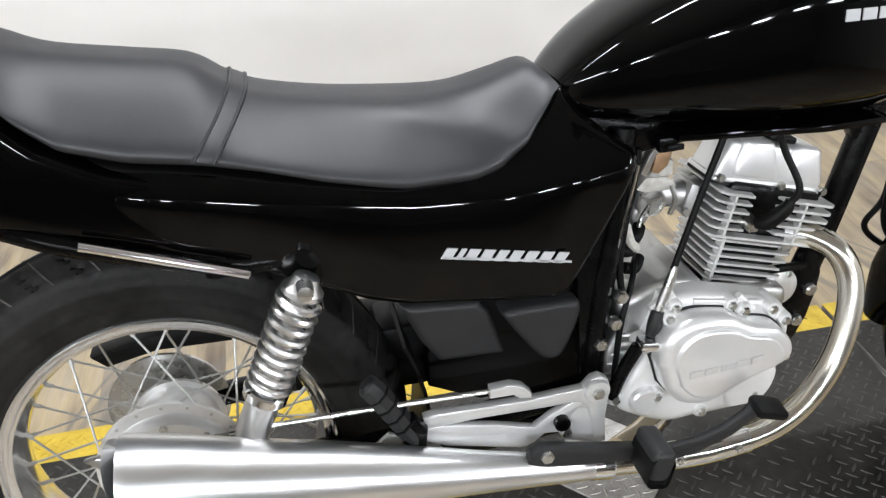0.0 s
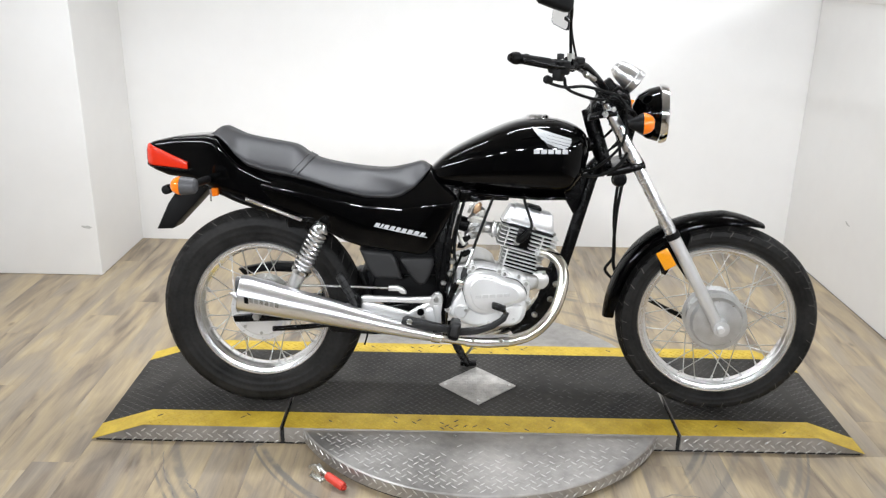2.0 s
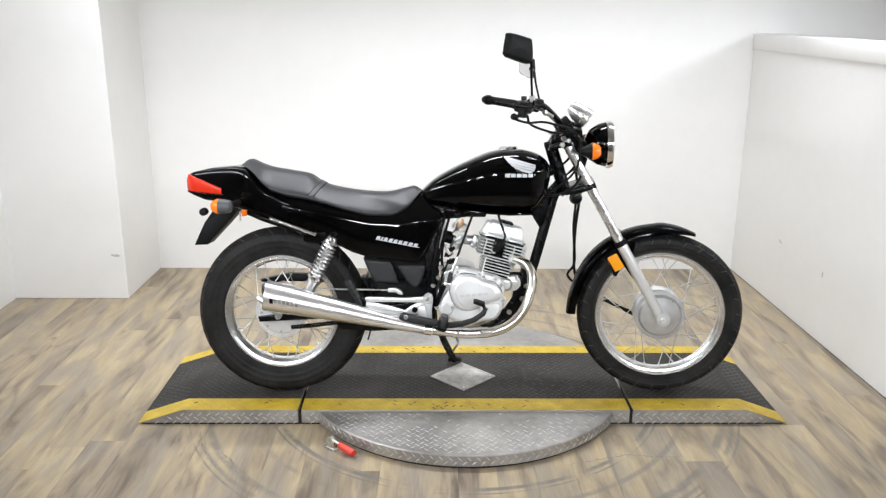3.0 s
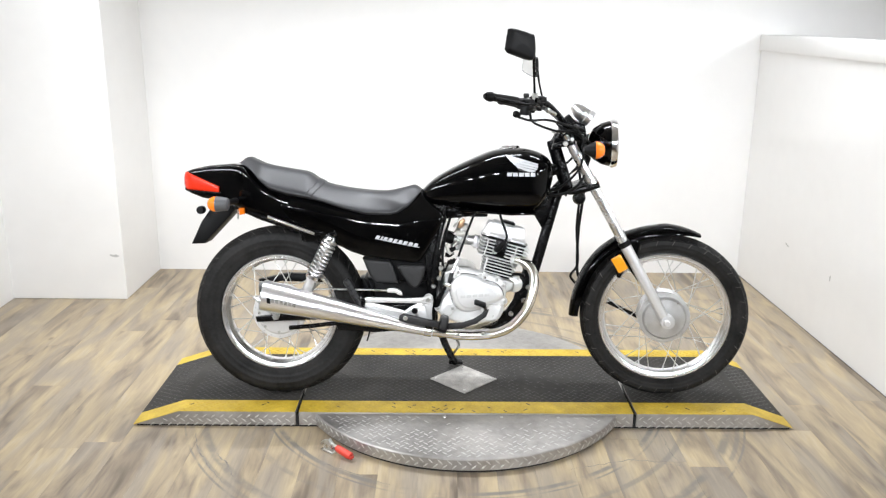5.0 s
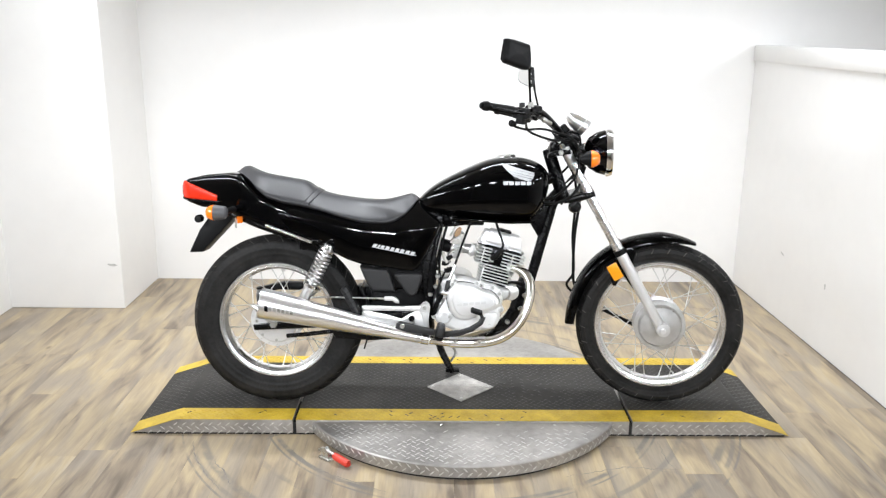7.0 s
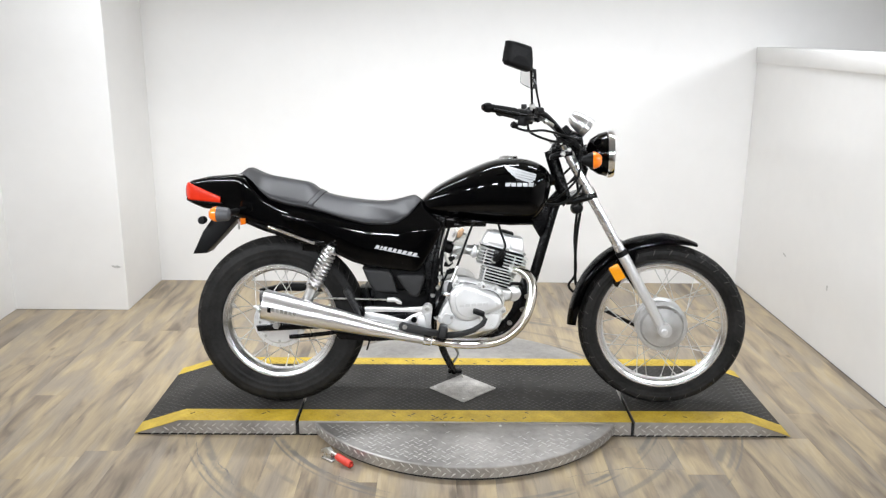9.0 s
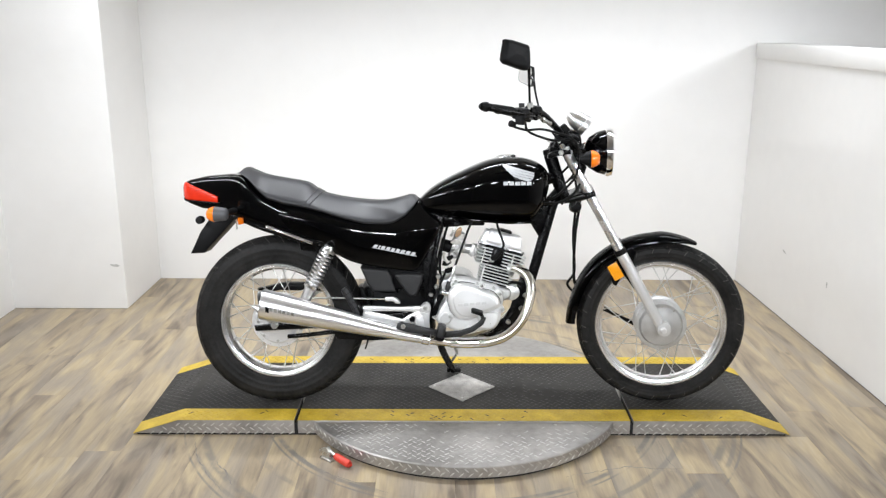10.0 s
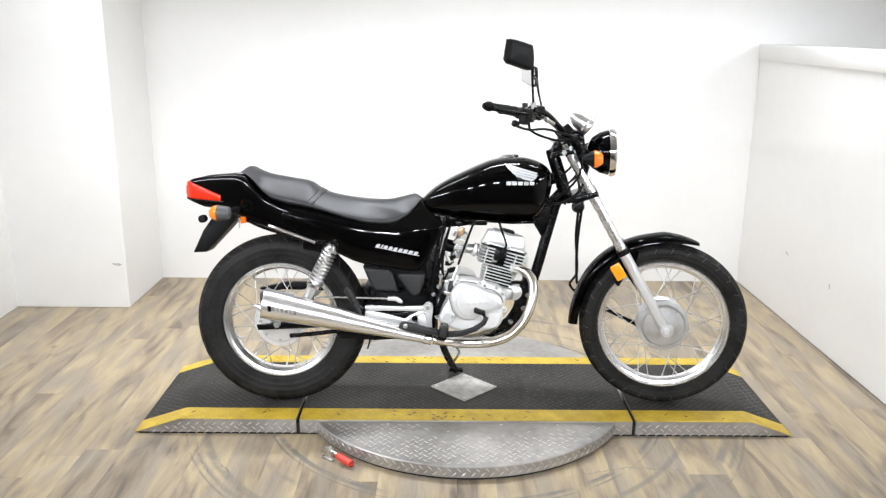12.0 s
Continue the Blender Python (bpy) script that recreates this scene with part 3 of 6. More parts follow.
def wheel(name, x, z, tyre_r, tyre_w, rim_r, hub_r, hub_half, spokes, rim_w, far=1.0):
    root = empty(name, pose(x, 0, z), bike)
    h = tyre_w / 2
    prof = []
    bead = rim_r - 0.008
    shape = [(bead, rim_w * 0.30), (rim_r - 0.001, rim_w * 0.5 - 0.003), (rim_r + 0.006, rim_w * 0.5 + 0.004), (rim_r + 0.25 * (tyre_r - rim_r), h * 0.93), (rim_r + 0.5 * (tyre_r - rim_r), h),
             (rim_r + 0.74 * (tyre_r - rim_r), h * 0.93), (tyre_r - 0.015, h * 0.7), (tyre_r - 0.0045, h * 0.38), (tyre_r, 0)]
    half = [tuple(p) for p in spline(shape, 6)]
    prof = [(r, -y) for r, y in half] + [(r, y) for r, y in reversed(half[:-1])]
    rings = (rim_r + 0.3 * (tyre_r - rim_r), rim_r + 0.52 * (tyre_r - rim_r))
    tyre = lathe(prof, 272, closed=True)
    cuts = 34
    for v in tyre.verts:
        rad = math.hypot(v.co.x, v.co.z)
        if min(abs(rad - c) for c in rings) < 0.0035:
            v.co.y += math.copysign(0.0012, v.co.y)
        edge = abs(v.co.y) / h
        if rad > rim_r + 0.62 * (tyre_r - rim_r) and edge > 0.3:
            slant = (math.atan2(v.co.z, v.co.x) / math.tau * cuts + edge * 0.9 + (0.5 if v.co.y > 0 else 0)) % 1.0
            if slant < 0.15:
                v.co.x *= (rad - 0.0045) / rad
                v.co.z *= (rad - 0.0045) / rad
        if abs(v.co.y) < 0.006 and rad > tyre_r - 0.002:
            v.co *= (rad - 0.004) / rad
    part("tyre", tyre, TYRE, root, "black rubber road tyre with slanted dusty tread grooves", 40)
    tread_grooves(half, root, tyre_w < 0.1)
    w = rim_w / 2
    half_rim = [(rim_r, w), (rim_r - 0.002, w + 0.002), (rim_r - 0.005, w + 0.002), (rim_r - 0.0065, w - 0.001), (rim_r - 0.008, w - 0.008), (rim_r - 0.011, w - 0.009), (rim_r - 0.014, w - 0.0045), (rim_r - 0.018, w - 0.006), (rim_r - 0.02, w - 0.014), (rim_r - 0.026, w * 0.4), (rim_r - 0.029, 0)]
    rim = [(r, -y) for r, y in half_rim] + list(reversed(half_rim[:-1]))
    inner = [(r + 0.0025, y * 0.93) for r, y in reversed(rim)]
    part("rim", lathe(rim + inner, 96, closed=True), RIM, root, "bright chromed steel rim", 40)
    hub = [(0, -hub_half), (0.018, -hub_half), (0.02, -hub_half + 0.004), (hub_r * 0.78, -hub_half + 0.008), (hub_r * 0.84, -hub_half + 0.016), (hub_r * 0.86, -hub_half + 0.022),
           (hub_r, -hub_half + 0.023), (hub_r, -hub_half + 0.029), (hub_r * 0.88, -hub_half + 0.031), (hub_r * 0.84 * (far + 1) / 2, 0),
           (hub_r * far * 0.88, hub_half - 0.031), (hub_r * far, hub_half - 0.029), (hub_r * far, hub_half - 0.023), (hub_r * far * 0.6, hub_half - 0.02), (0, hub_half - 0.01)]
    part("hub", lathe(hub, 64), POLISHED if "rear" in name else CAST, root, "cast aluminium drum hub", 30)
    head_me = link_mesh("spoke_head", lathe([(0, -0.0015), (0.0022, -0.001), (0.0026, 0)], 8), CAST)
    for k in range(18):
        a = (k + 0.5) / 18 * math.tau
        ob = new("spoke_head", head_me)
        ob.parent = root
        ob.location = (hub_r * 0.94 * math.cos(a), -hub_half + 0.0232, hub_r * 0.94 * math.sin(a))
    made = {}
    per = spokes // 4
    for side in (-1, 1):
        for lead in (-1, 1):
            a0, a1 = 0.0, lead * radians(38)
            reach = hub_r * 0.95 * (far if side > 0 else 1)
            start = Vector((reach * math.cos(a0), side * (hub_half - 0.026), reach * math.sin(a0)))
            end = Vector(((rim_r - 0.024) * math.cos(a1), side * 0.008, (rim_r - 0.024) * math.sin(a1)))
            nip = end + (start - end).normalized() * 0.014
            bm = tube([tuple(start), tuple(nip)], 0.0016, 6, bend=False)
            tube([tuple(nip), tuple(end)], 0.003, 6, bm=bm, bend=False)
            made[side, lead] = link_mesh("spoke", bm, SPOKE)
            for k in range(per):
                ob = new("spoke", made[side, lead])
                ob.parent = root
                ob.matrix_basis = pose(0, 0, 0, 0, (k + (0.25 if side > 0 else 0) + (0.5 if lead > 0 else 0)) / per * 360, 0)
    return root


rear = wheel("rear_wheel", 0.017, 0.310, 0.3145, 0.112, 0.2135, 0.096, 0.075, 36, 0.09, 0.66)
front = wheel("front_wheel", 1.428, 0.302, 0.3065, 0.092, 0.239, 0.093, 0.062, 36, 0.058)
for k in range(10):
    a = (k + 0.5) / 10 * math.tau
    part("hub_bolt", bolt(0.073 * math.cos(a), -0.0535, 0.073 * math.sin(a), 0.0034, 0.003), STEEL, front)
for k in range(8):
    part("hub_bolt", bolt(0.07 * math.cos(k * math.tau / 8), -0.067, 0.07 * math.sin(k * math.tau / 8), 0.0055, 0.004), STEEL, rear)
part("axle_nut", lathe([(0, -0.122), (0.009, -0.122), (0.011, -0.117), (0.011, -0.06), (0, -0.06)], 16), POLISHED, front)
part("axle_nut", lathe([(0, -0.135), (0.01, -0.135), (0.013, -0.13), (0.013, -0.06), (0, -0.06)], 6), STEEL, rear)


# tail and body
TAIL_TOP = [(-0.306, 0.812), (-0.297, 0.823), (-0.282, 0.829), (-0.221, 0.843), (-0.128, 0.851), (-0.09, 0.845), (-0.03, 0.775), (0.03, 0.74), (0.10, 0.72)]
TAIL_LOW = [(-0.306, 0.752), (-0.24, 0.726), (-0.172, 0.72), (-0.09, 0.684), (0.03, 0.654), (0.10, 0.63)]
stations = []
for k in range(33):
    x = -0.306 + k / 32 * 0.406
    stations.append((x, between(x, TAIL_LOW), between(x, TAIL_TOP), float(np.interp(x, [-0.306, -0.28, -0.1, 0.1], [0.072, 0.094, 0.117, 0.118]))))
part("tail_cowl", loft(stations, 72, 0.24), GLOSS, bike, "glossy black tail cowl")
LENS_TOP = [(-0.312, 0.806), (-0.304, 0.82), (-0.29, 0.822), (-0.172, 0.77)]
LENS_LOW = [(-0.312, 0.768), (-0.304, 0.758), (-0.29, 0.755), (-0.176, 0.748)]
lamp = loft([(x, between(x, LENS_LOW), between(x, LENS_TOP), float(np.interp(x, [-0.312, -0.3, -0.28, -0.176], [0.06, 0.082, 0.098, 0.1165]))) for x in np.linspace(-0.312, -0.176, 18)], 48, 0.22)
tail_lamp = part("tail_light", lamp, RED, bike, "red wrap-around tail light lens")
part("lens_edge", loft([(x, between(x, LENS_LOW) - 0.004, between(x, LENS_LOW) + 0.003, float(np.interp(x, [-0.306, -0.28, -0.166], [0.075, 0.0985, 0.1195]))) for x in np.linspace(-0.306, -0.166, 12)], 32, 0.22), FRAME, tail_lamp, "black lower edge of the lamp")

SEAT_LOW = [(-0.11, 0.856), (-0.088, 0.846), (-0.06, 0.824), (-0.036, 0.792), (-0.003, 0.762), (0.057, 0.743), (0.138, 0.73), (0.188, 0.719), (0.259, 0.696), (0.339, 0.676),
            (0.42, 0.671), (0.45, 0.679), (0.484, 0.702), (0.51, 0.732), (0.528, 0.762)]
SIDE = [(-0.085, 0.82)] + [(px, pz + 0.022) for px, pz in SEAT_LOW[3:-4]] + [(px - 0.004, pz + 0.01) for px, pz in SEAT_LOW[-4:-2]] + SEAT_LOW[-2:] + [(0.536, 0.757), (0.55, 0.733), (0.58, 0.705), (0.608, 0.686), (0.614, 0.674), (0.602, 0.643), (0.578, 0.596), (0.549, 0.541), (0.53, 0.513), (0.512, 0.505), (0.42, 0.516), (0.33, 0.528),
        (0.285, 0.542), (0.235, 0.567), (0.194, 0.588), (0.143, 0.612), (0.031, 0.65), (-0.04, 0.669), (-0.085, 0.694), (-0.105, 0.727), (-0.102, 0.777)]


def side_in(x, z):
    """How far the side panel lies inside its widest plane: in above its ridge, below it, and towards the tail."""
    ridge = between(x, [(-0.1, 0.737), (0.1, 0.71), (0.2, 0.69), (0.35, 0.667), (0.45, 0.662), (0.61, 0.672)])
    up, down, back = max(0.0, z - ridge + 0.012), max(0.0, ridge - 0.05 - z), min(1.0, max(0.0, (0.1 - x) / 0.2))
    return 0.6 * up * up / (up + 0.012) + 0.02 * down + 0.026 * back * back * (3 - 2 * back)


for side in (-1, 1):
    shell = pillow(SIDE, side * 0.117, side * 0.05, 0.012, 0.008, 0.07, 0.009)
    for v in shell.verts:
        if abs(v.co.y) > 0.06:
            v.co.y -= side * side_in(v.co.x, v.co.z)
    part("side_panel", shell, GLOSS, bike, "glossy black side panel")
part("under_seat_frame", box(0.1, 0.56, -0.062, 0.062, 0.57, 0.70, 0.01), FRAME, bike)

# seat
SEAT_TOP = smooth_curve([(-0.11, 0.853), (-0.103, 0.867), (-0.087, 0.873), (-0.062, 0.862), (-0.018, 0.846), (0.061, 0.832), (0.125, 0.820), (0.161, 0.796), (0.196, 0.78), (0.269, 0.765),
                         (0.352, 0.756), (0.414, 0.756), (0.466, 0.767), (0.505, 0.777), (0.524, 0.768), (0.53, 0.757)], 4)


SEAT_HALF = [(-0.11, 0.105), (-0.06, 0.135), (0.05, 0.145), (0.2, 0.15), (0.32, 0.149), (0.45, 0.128), (0.53, 0.08)]


def seat_point(x, ang, grow=0.0):
    """A point of the seat's skin: a rounded box that narrows upwards, with a soft fold along the rider's side."""
    hw = between(x, SEAT_HALF) + grow
    zb = between(x, SEAT_LOW) - 0.004
    zt = max(between(x, SEAT_TOP), zb + 0.006) + grow
    c, sn = math.cos(ang), math.sin(ang)
    up = math.copysign(abs(sn) ** 0.55, sn)
    z = (zb + zt) / 2 + (zt - zb) / 2 * up
    y = hw * math.copysign(abs(c) ** 0.42, c) * (1 - 0.33 * (up + 1))
    if x > 0.2 and abs(c) > 0.35:
        fold = 0.8 - (x - 0.2) * 0.33
        y += math.copysign(0.0055 * math.exp(-((z - fold) / 0.016) ** 2) * min(1, (x - 0.2) / 0.05), c)
    return y, z


def seat_piece(x0, x1, n):
    own = bmesh.new()
    rings = []
    for k in range(n + 1):
        x = x0 + (x1 - x0) * k / n
        rings.append([own.verts.new((x, *seat_point(x, a * math.tau / 64))) for a in range(64)])
    for a, b in zip(rings, rings[1:]):
        for k in range(64):
            own.faces.new((a[k], a[(k + 1) % 64], b[(k + 1) % 64], b[k]))
    own.faces.new(rings[0]), own.faces.new(rings[-1])
    return own


part("passenger_seat", seat_piece(-0.11, 0.163, 34), VINYL, bike, "black vinyl rear seat cushion")
part("rider_seat", seat_piece(0.163, 0.53, 48), VINYL, bike, "black vinyl scooped rider seat cushion")


def strap_line(off, lift, n=40):
    """Points over the seat from edge to edge along the slanting strap."""
    line = []
    for k in range(n + 1):
        ang = radians(-32) + k / n * radians(244)
        x = 0.15 + off
        for _ in range(6):
            y, z = seat_point(x, ang)
            x = 0.095 + off + (z - 0.712) * 0.86
        line.append((x, y * (1 + lift / 0.12), z + lift * max(0, math.sin(ang))))
    return line


band = bmesh.new()
cols = [[band.verts.new(p) for p in strap_line(off, lift)] for off, lift in ((-0.001, -0.003), (0.0, 0.002), (0.009, 0.0032), (0.018, 0.0032), (0.027, 0.002), (0.028, -0.003))]
for c0, c1 in zip(cols, cols[1:]):
    for k in range(40):
        band.faces.new((c0[k], c0[k + 1], c1[k + 1], c1[k]))
for off in (0.002, 0.025):
    tube(strap_line(off, 0.0028), 0.0018, 6, bm=band, bend=False)
part("seat_strap", band, VINYL, bike, "black vinyl strap with piped edges across the seat")

# tank
TANK_TOP = smooth_curve([(0.52, 0.735), (0.535, 0.762), (0.579, 0.803), (0.641, 0.841), (0.724, 0.881), (0.786, 0.905), (0.848, 0.914), (0.91, 0.912), (0.962, 0.895), (0.992, 0.868), (1.003, 0.835)], 5)
TANK_LOW = smooth_curve([(0.52, 0.728), (0.55, 0.716), (0.571, 0.707), (0.641, 0.698), (0.762, 0.688), (0.843, 0.684), (0.93, 0.686), (0.962, 0.712), (0.985, 0.75), (1.003, 0.82)], 5)
TANK_W = [(0.52, 0.03), (0.54, 0.06), (0.58, 0.085), (0.64, 0.105), (0.72, 0.128), (0.8, 0.14), (0.88, 0.142), (0.94, 0.134), (0.975, 0.115), (0.995, 0.085), (1.003, 0.05)]
TANK_W = smooth_curve(TANK_W, 5)
part("fuel_tank", loft([(x, between(x, TANK_LOW), between(x, TANK_TOP), between(x, TANK_W)) for x in np.linspace(0.52, 1.003, 70)], 56, 0.66), GLOSS, bike, "glossy black teardrop fuel tank", 60)
part("tank_seam", slab([(0.66, 0.697), (0.85, 0.686), (0.935, 0.688), (0.935, 0.679), (0.85, 0.677), (0.66, 0.689)], -0.112, 0.112, 0.002), GLOSS, bike)
cap_m = pose(0.85, 0, 0.912, 90)
part("fuel_cap", lathe([(0, 0.012), (0.03, 0.011), (0.036, 0.008), (0.036, 0.002), (0.046, 0.001), (0.046, -0.006)], 32, None, cap_m), CHROME, bike, "chrome fuel cap")


# tank emblem: a plain wing shape and a row of bars
def on_tank(x, z, lift=0.002):
    zb, zt, hw = between(x, TANK_LOW), between(x, TANK_TOP), between(x, TANK_W)
    s = (z - (zb + zt) / 2) / ((zt - zb) / 2)
    s = max(-0.999, min(0.999, s))
    sn = math.copysign(abs(s) ** (1 / 0.66), s)
    return -hw * (max(0.0, 1 - sn * sn) ** 0.5) ** 0.66 - lift


def decal(name, outline, parent, label, place, mat, n=6, thick=0.002):
    """A thin raised badge that follows a curved side; outline in x-z, four corners."""
    own = bmesh.new()
    (a, b, c, d) = [np.array(p) for p in outline]
    grid = []
    for lift in (0.0, thick):
        rows = []
        for i in range(n + 1):
            row = []
            for j in range(n + 1):
                u, v = i / n, j / n
                p = (a * (1 - u) + b * u) * (1 - v) + (d * (1 - u) + c * u) * v
                row.append(own.verts.new((p[0], place(p[0], p[1], lift + 0.001), p[1])))
            rows.append(row)
        grid.append(rows)
    for rows in grid:
        for i in range(n):
            for j in range(n):
                own.faces.new((rows[i][j], rows[i + 1][j], rows[i + 1][j + 1], rows[i][j + 1]))
    lo, hi = grid
    for i in range(n):
        for p0, p1 in (((i, 0), (i + 1, 0)), ((i, n), (i + 1, n)), ((0, i), (0, i + 1)), ((n, i), (n, i + 1))):
            own.faces.new((lo[p0[0]][p0[1]], lo[p1[0]][p1[1]], hi[p1[0]][p1[1]], hi[p0[0]][p0[1]]))
    return part(name, own, mat, parent, label)


emblem = decal("emblem", [(0.826, 0.891), (0.87, 0.8355), (0.922, 0.8295), (0.938, 0.859)], bike, "plain silver wing-shaped tank emblem", on_tank, GREYPLASTIC, 8, 0.001)
decal("feather", [(0.824, 0.892), (0.830, 0.879), (0.936, 0.8545), (0.938, 0.8595)], emblem, "", on_tank, BADGE)
for (xa, za), (xb, zb2), tall, low in (((0.832, 0.8785), (0.938, 0.853), 0.0112, 0.0078), ((0.844, 0.866), (0.935, 0.844), 0.0102, 0.006), ((0.857, 0.8545), (0.928, 0.837), 0.0088, 0.0048), ((0.876, 0.8445), (0.92, 0.8328), 0.006, 0.0035)):
    decal("feather", [(xa, za), (xa + 0.008, za - tall), (xb - 0.003, zb2 - low), (xb, zb2)], emblem, "", on_tank, BADGE, 5)
for k in range(5):
    x0 = 0.829 + k * 0.0204
    decal("emblem_bar", [(x0, 0.829), (x0 + 0.0165, 0.829), (x0 + 0.0165, 0.8165), (x0, 0.8165)], emblem, "", on_tank, BADGE, 3)


def on_side(x, z, lift=0.0):
    return -0.1256 + side_in(x, z) - lift


badge = decal("side_badge", [(0.373, 0.5915), (0.526, 0.5615), (0.526, 0.564), (0.373, 0.594)], bike, "silver slanted model badge drawn as plain bars", on_side, BADGE, 3)
for k, (start, wide) in enumerate(((0, 0.0125), (0.0172, 0.0062), (0.0272, 0.0125), (0.0446, 0.0125), (0.0622, 0.0115), (0.0788, 0.0125), (0.0962, 0.0135), (0.1148, 0.0135), (0.1335, 0.0125))):
    x0 = 0.3775 + start
    z0 = 0.6045 - start * 0.2
    decal("badge_bar", [(x0, z0), (x0 + wide, z0 - wide * 0.2), (x0 + wide - 0.0085, z0 - wide * 0.2 - 0.0125), (x0 - 0.0085, z0 - 0.0125)], badge, "", on_side, BADGE, 2)

# lower side boxes
part("battery_box", pillow([(0.322, 0.516), (0.42, 0.508), (0.437, 0.48), (0.452, 0.424), (0.368, 0.427), (0.346, 0.458)], -0.094, 0.02, 0.01), GREYPLASTIC, bike, "dark grey plastic battery box")
part("side_cover", pillow(smooth_curve([(0.446, 0.488), (0.458, 0.496), (0.5, 0.4965), (0.537, 0.496), (0.547, 0.488), (0.545, 0.468), (0.529, 0.426), (0.514, 0.413), (0.494, 0.42), (0.462, 0.463)], 3), -0.108, -0.03, 0.009, 0.002), GREYPLASTIC, bike, "dark grey triangular side cover")
part("tank_mount_cover", slab([(0.53, 0.745), (0.575, 0.715), (0.64, 0.70), (0.74, 0.695), (0.73, 0.672), (0.69, 0.665), (0.64, 0.66), (0.60, 0.655), (0.56, 0.68)], -0.06, 0.06, 0.006), FRAME, bike, "black frame bracket under the tank")
part("frame_plate", slab([(0.54, 0.66), (0.61, 0.672), (0.605, 0.61), (0.592, 0.55), (0.588, 0.47), (0.583, 0.4), (0.586, 0.28), (0.56, 0.28), (0.553, 0.4)], -0.09, -0.07, 0.004), FRAME, bike, "black frame side plate")
part("lower_frame_cover", slab([(0.39, 0.47), (0.36, 0.4), (0.36, 0.345), (0.43, 0.31), (0.58, 0.31), (0.6, 0.47)], -0.03, 0.085, 0.008), PLASTIC, bike, "black lower frame cover")
# dark block added to close a see-through gap, not a known part
part("frame_box", box(0.3, 0.38, 0.0, 0.085, 0.33, 0.43, 0.01), PLASTIC, bike)
part("air_box", box(0.37, 0.58, -0.07, 0.085, 0.43, 0.63, 0.02), PLASTIC, bike)

# frame tubes
tubes = bmesh.new()
tube([(1.03, 0, 0.77), (0.99, 0, 0.62), (0.955, 0, 0.49), (0.92, 0, 0.38), (0.87, 0, 0.29), (0.8, 0, 0.235)], 0.019, bm=tubes)
part("down_tube", tubes, FRAME, bike, "black frame down tube")
part("backbone_tube", tube([(1.02, 0, 0.84), (0.9, 0, 0.80), (0.7, 0, 0.76), (0.56, 0, 0.70)], 0.022), FRAME, bike)
for s in (-1, 1):
    part("seat_tube", tube([(0.61, s * 0.07, 0.7), (0.6, s * 0.08, 0.61), (0.582, s * 0.085, 0.49), (0.572, s * 0.085, 0.37), (0.58, s * 0.06, 0.26)], 0.015), FRAME, bike)
    part("rear_frame_tube", tube([(0.56, s * 0.09, 0.675), (0.3, s * 0.1, 0.635), (0.16, s * 0.108, 0.612), (0.0, s * 0.11, 0.655), (-0.08, s * 0.1, 0.685), (-0.16, s * 0.07, 0.71)], 0.012), FRAME, bike)
part("grab_strap", tube([(0.0, -0.128, 0.6655), (0.008, -0.128, 0.663), (0.146, -0.129, 0.613), (0.153, -0.129, 0.61)], 0.0058), CHROME, bike, "chrome lashing rail")
part("steering_head", tube([(1.004, 0, 0.935), (1.006, 0, 0.93), (1.06, 0, 0.77), (1.062, 0, 0.765)], [0.016, 0.023, 0.023, 0.018]), FRAME, bike)
part("head_gusset", slab([(0.93, 0.69), (1.03, 0.80), (1.05, 0.76), (0.985, 0.6)], -0.012, 0.012, 0.003), FRAME, bike)

# rear mudguard, inner
ring = [(0.017 + 0.338 * math.cos(radians(-18 + k * 3.4)), 0.312 + 0.338 * math.sin(radians(-18 + k * 3.4))) for k in range(13)]
inner = [(0.017 + (x - 0.017) * 0.985, 0.312 + (z - 0.312) * 0.985) for x, z in reversed(ring)]
part("rear_mudguard", slab(ring + inner, -0.07, 0.07, 0.001, 1), PLASTIC, bike, "black plastic inner rear mudguard")
part("tail_mudflap", slab([(-0.296, 0.559), (-0.248, 0.561), (-0.236, 0.575), (-0.18, 0.634), (-0.13, 0.69), (-0.1, 0.712), (-0.2, 0.72), (-0.222, 0.69), (-0.258, 0.64)], -0.055, 0.055, 0.006), PLASTIC, bike, "black plastic rear number-plate flap")


def signal(x, z, y, facing, name, size=1.0):
    """A turn signal: grey stem and body, amber lens; facing +1 looks forward, -1 to the rear."""
    s = -1 if y < 0 else 1
    stem = part(name, tube([(x - facing * 0.045, s * 0.05, z), (x - facing * 0.04, s * 0.09, z), (x - facing * 0.035, y + s * -0.03, z)], 0.011), PLASTIC, bike, "turn signal with amber lens")
    along = Matrix.Translation((x, y, z)) @ Matrix.Rotation(radians(-90), 4, "Z") @ Matrix.Scale(size, 4)
    back = [(0.02, 0.07), (0.028, 0.063), (0.031, 0.044)] if facing < 0 else [(0.013, 0.058), (0.022, 0.04), (0.032, 0.02)]
    body = lathe([(0, -(back[0][1] + 0.002) * facing)] + [(r, -d * facing) for r, d in back] + [(0.034, -0.014 * facing), (0, -0.014 * facing)], 24, None, along)
    part("housing", body, SIGNALGREY if "rear" in name else PLASTIC, stem, "grey plastic housing" if "rear" in name else "black plastic housing")
    lens = lathe([(0, 0.022 * facing), (0.016, 0.021 * facing), (0.025, 0.014 * facing), (0.033, -0.002 * facing), (0.035, -0.013 * facing), (0, -0.0135 * facing)], 24, None, along)
    part("lens", lens, AMBER, stem, "amber lens")


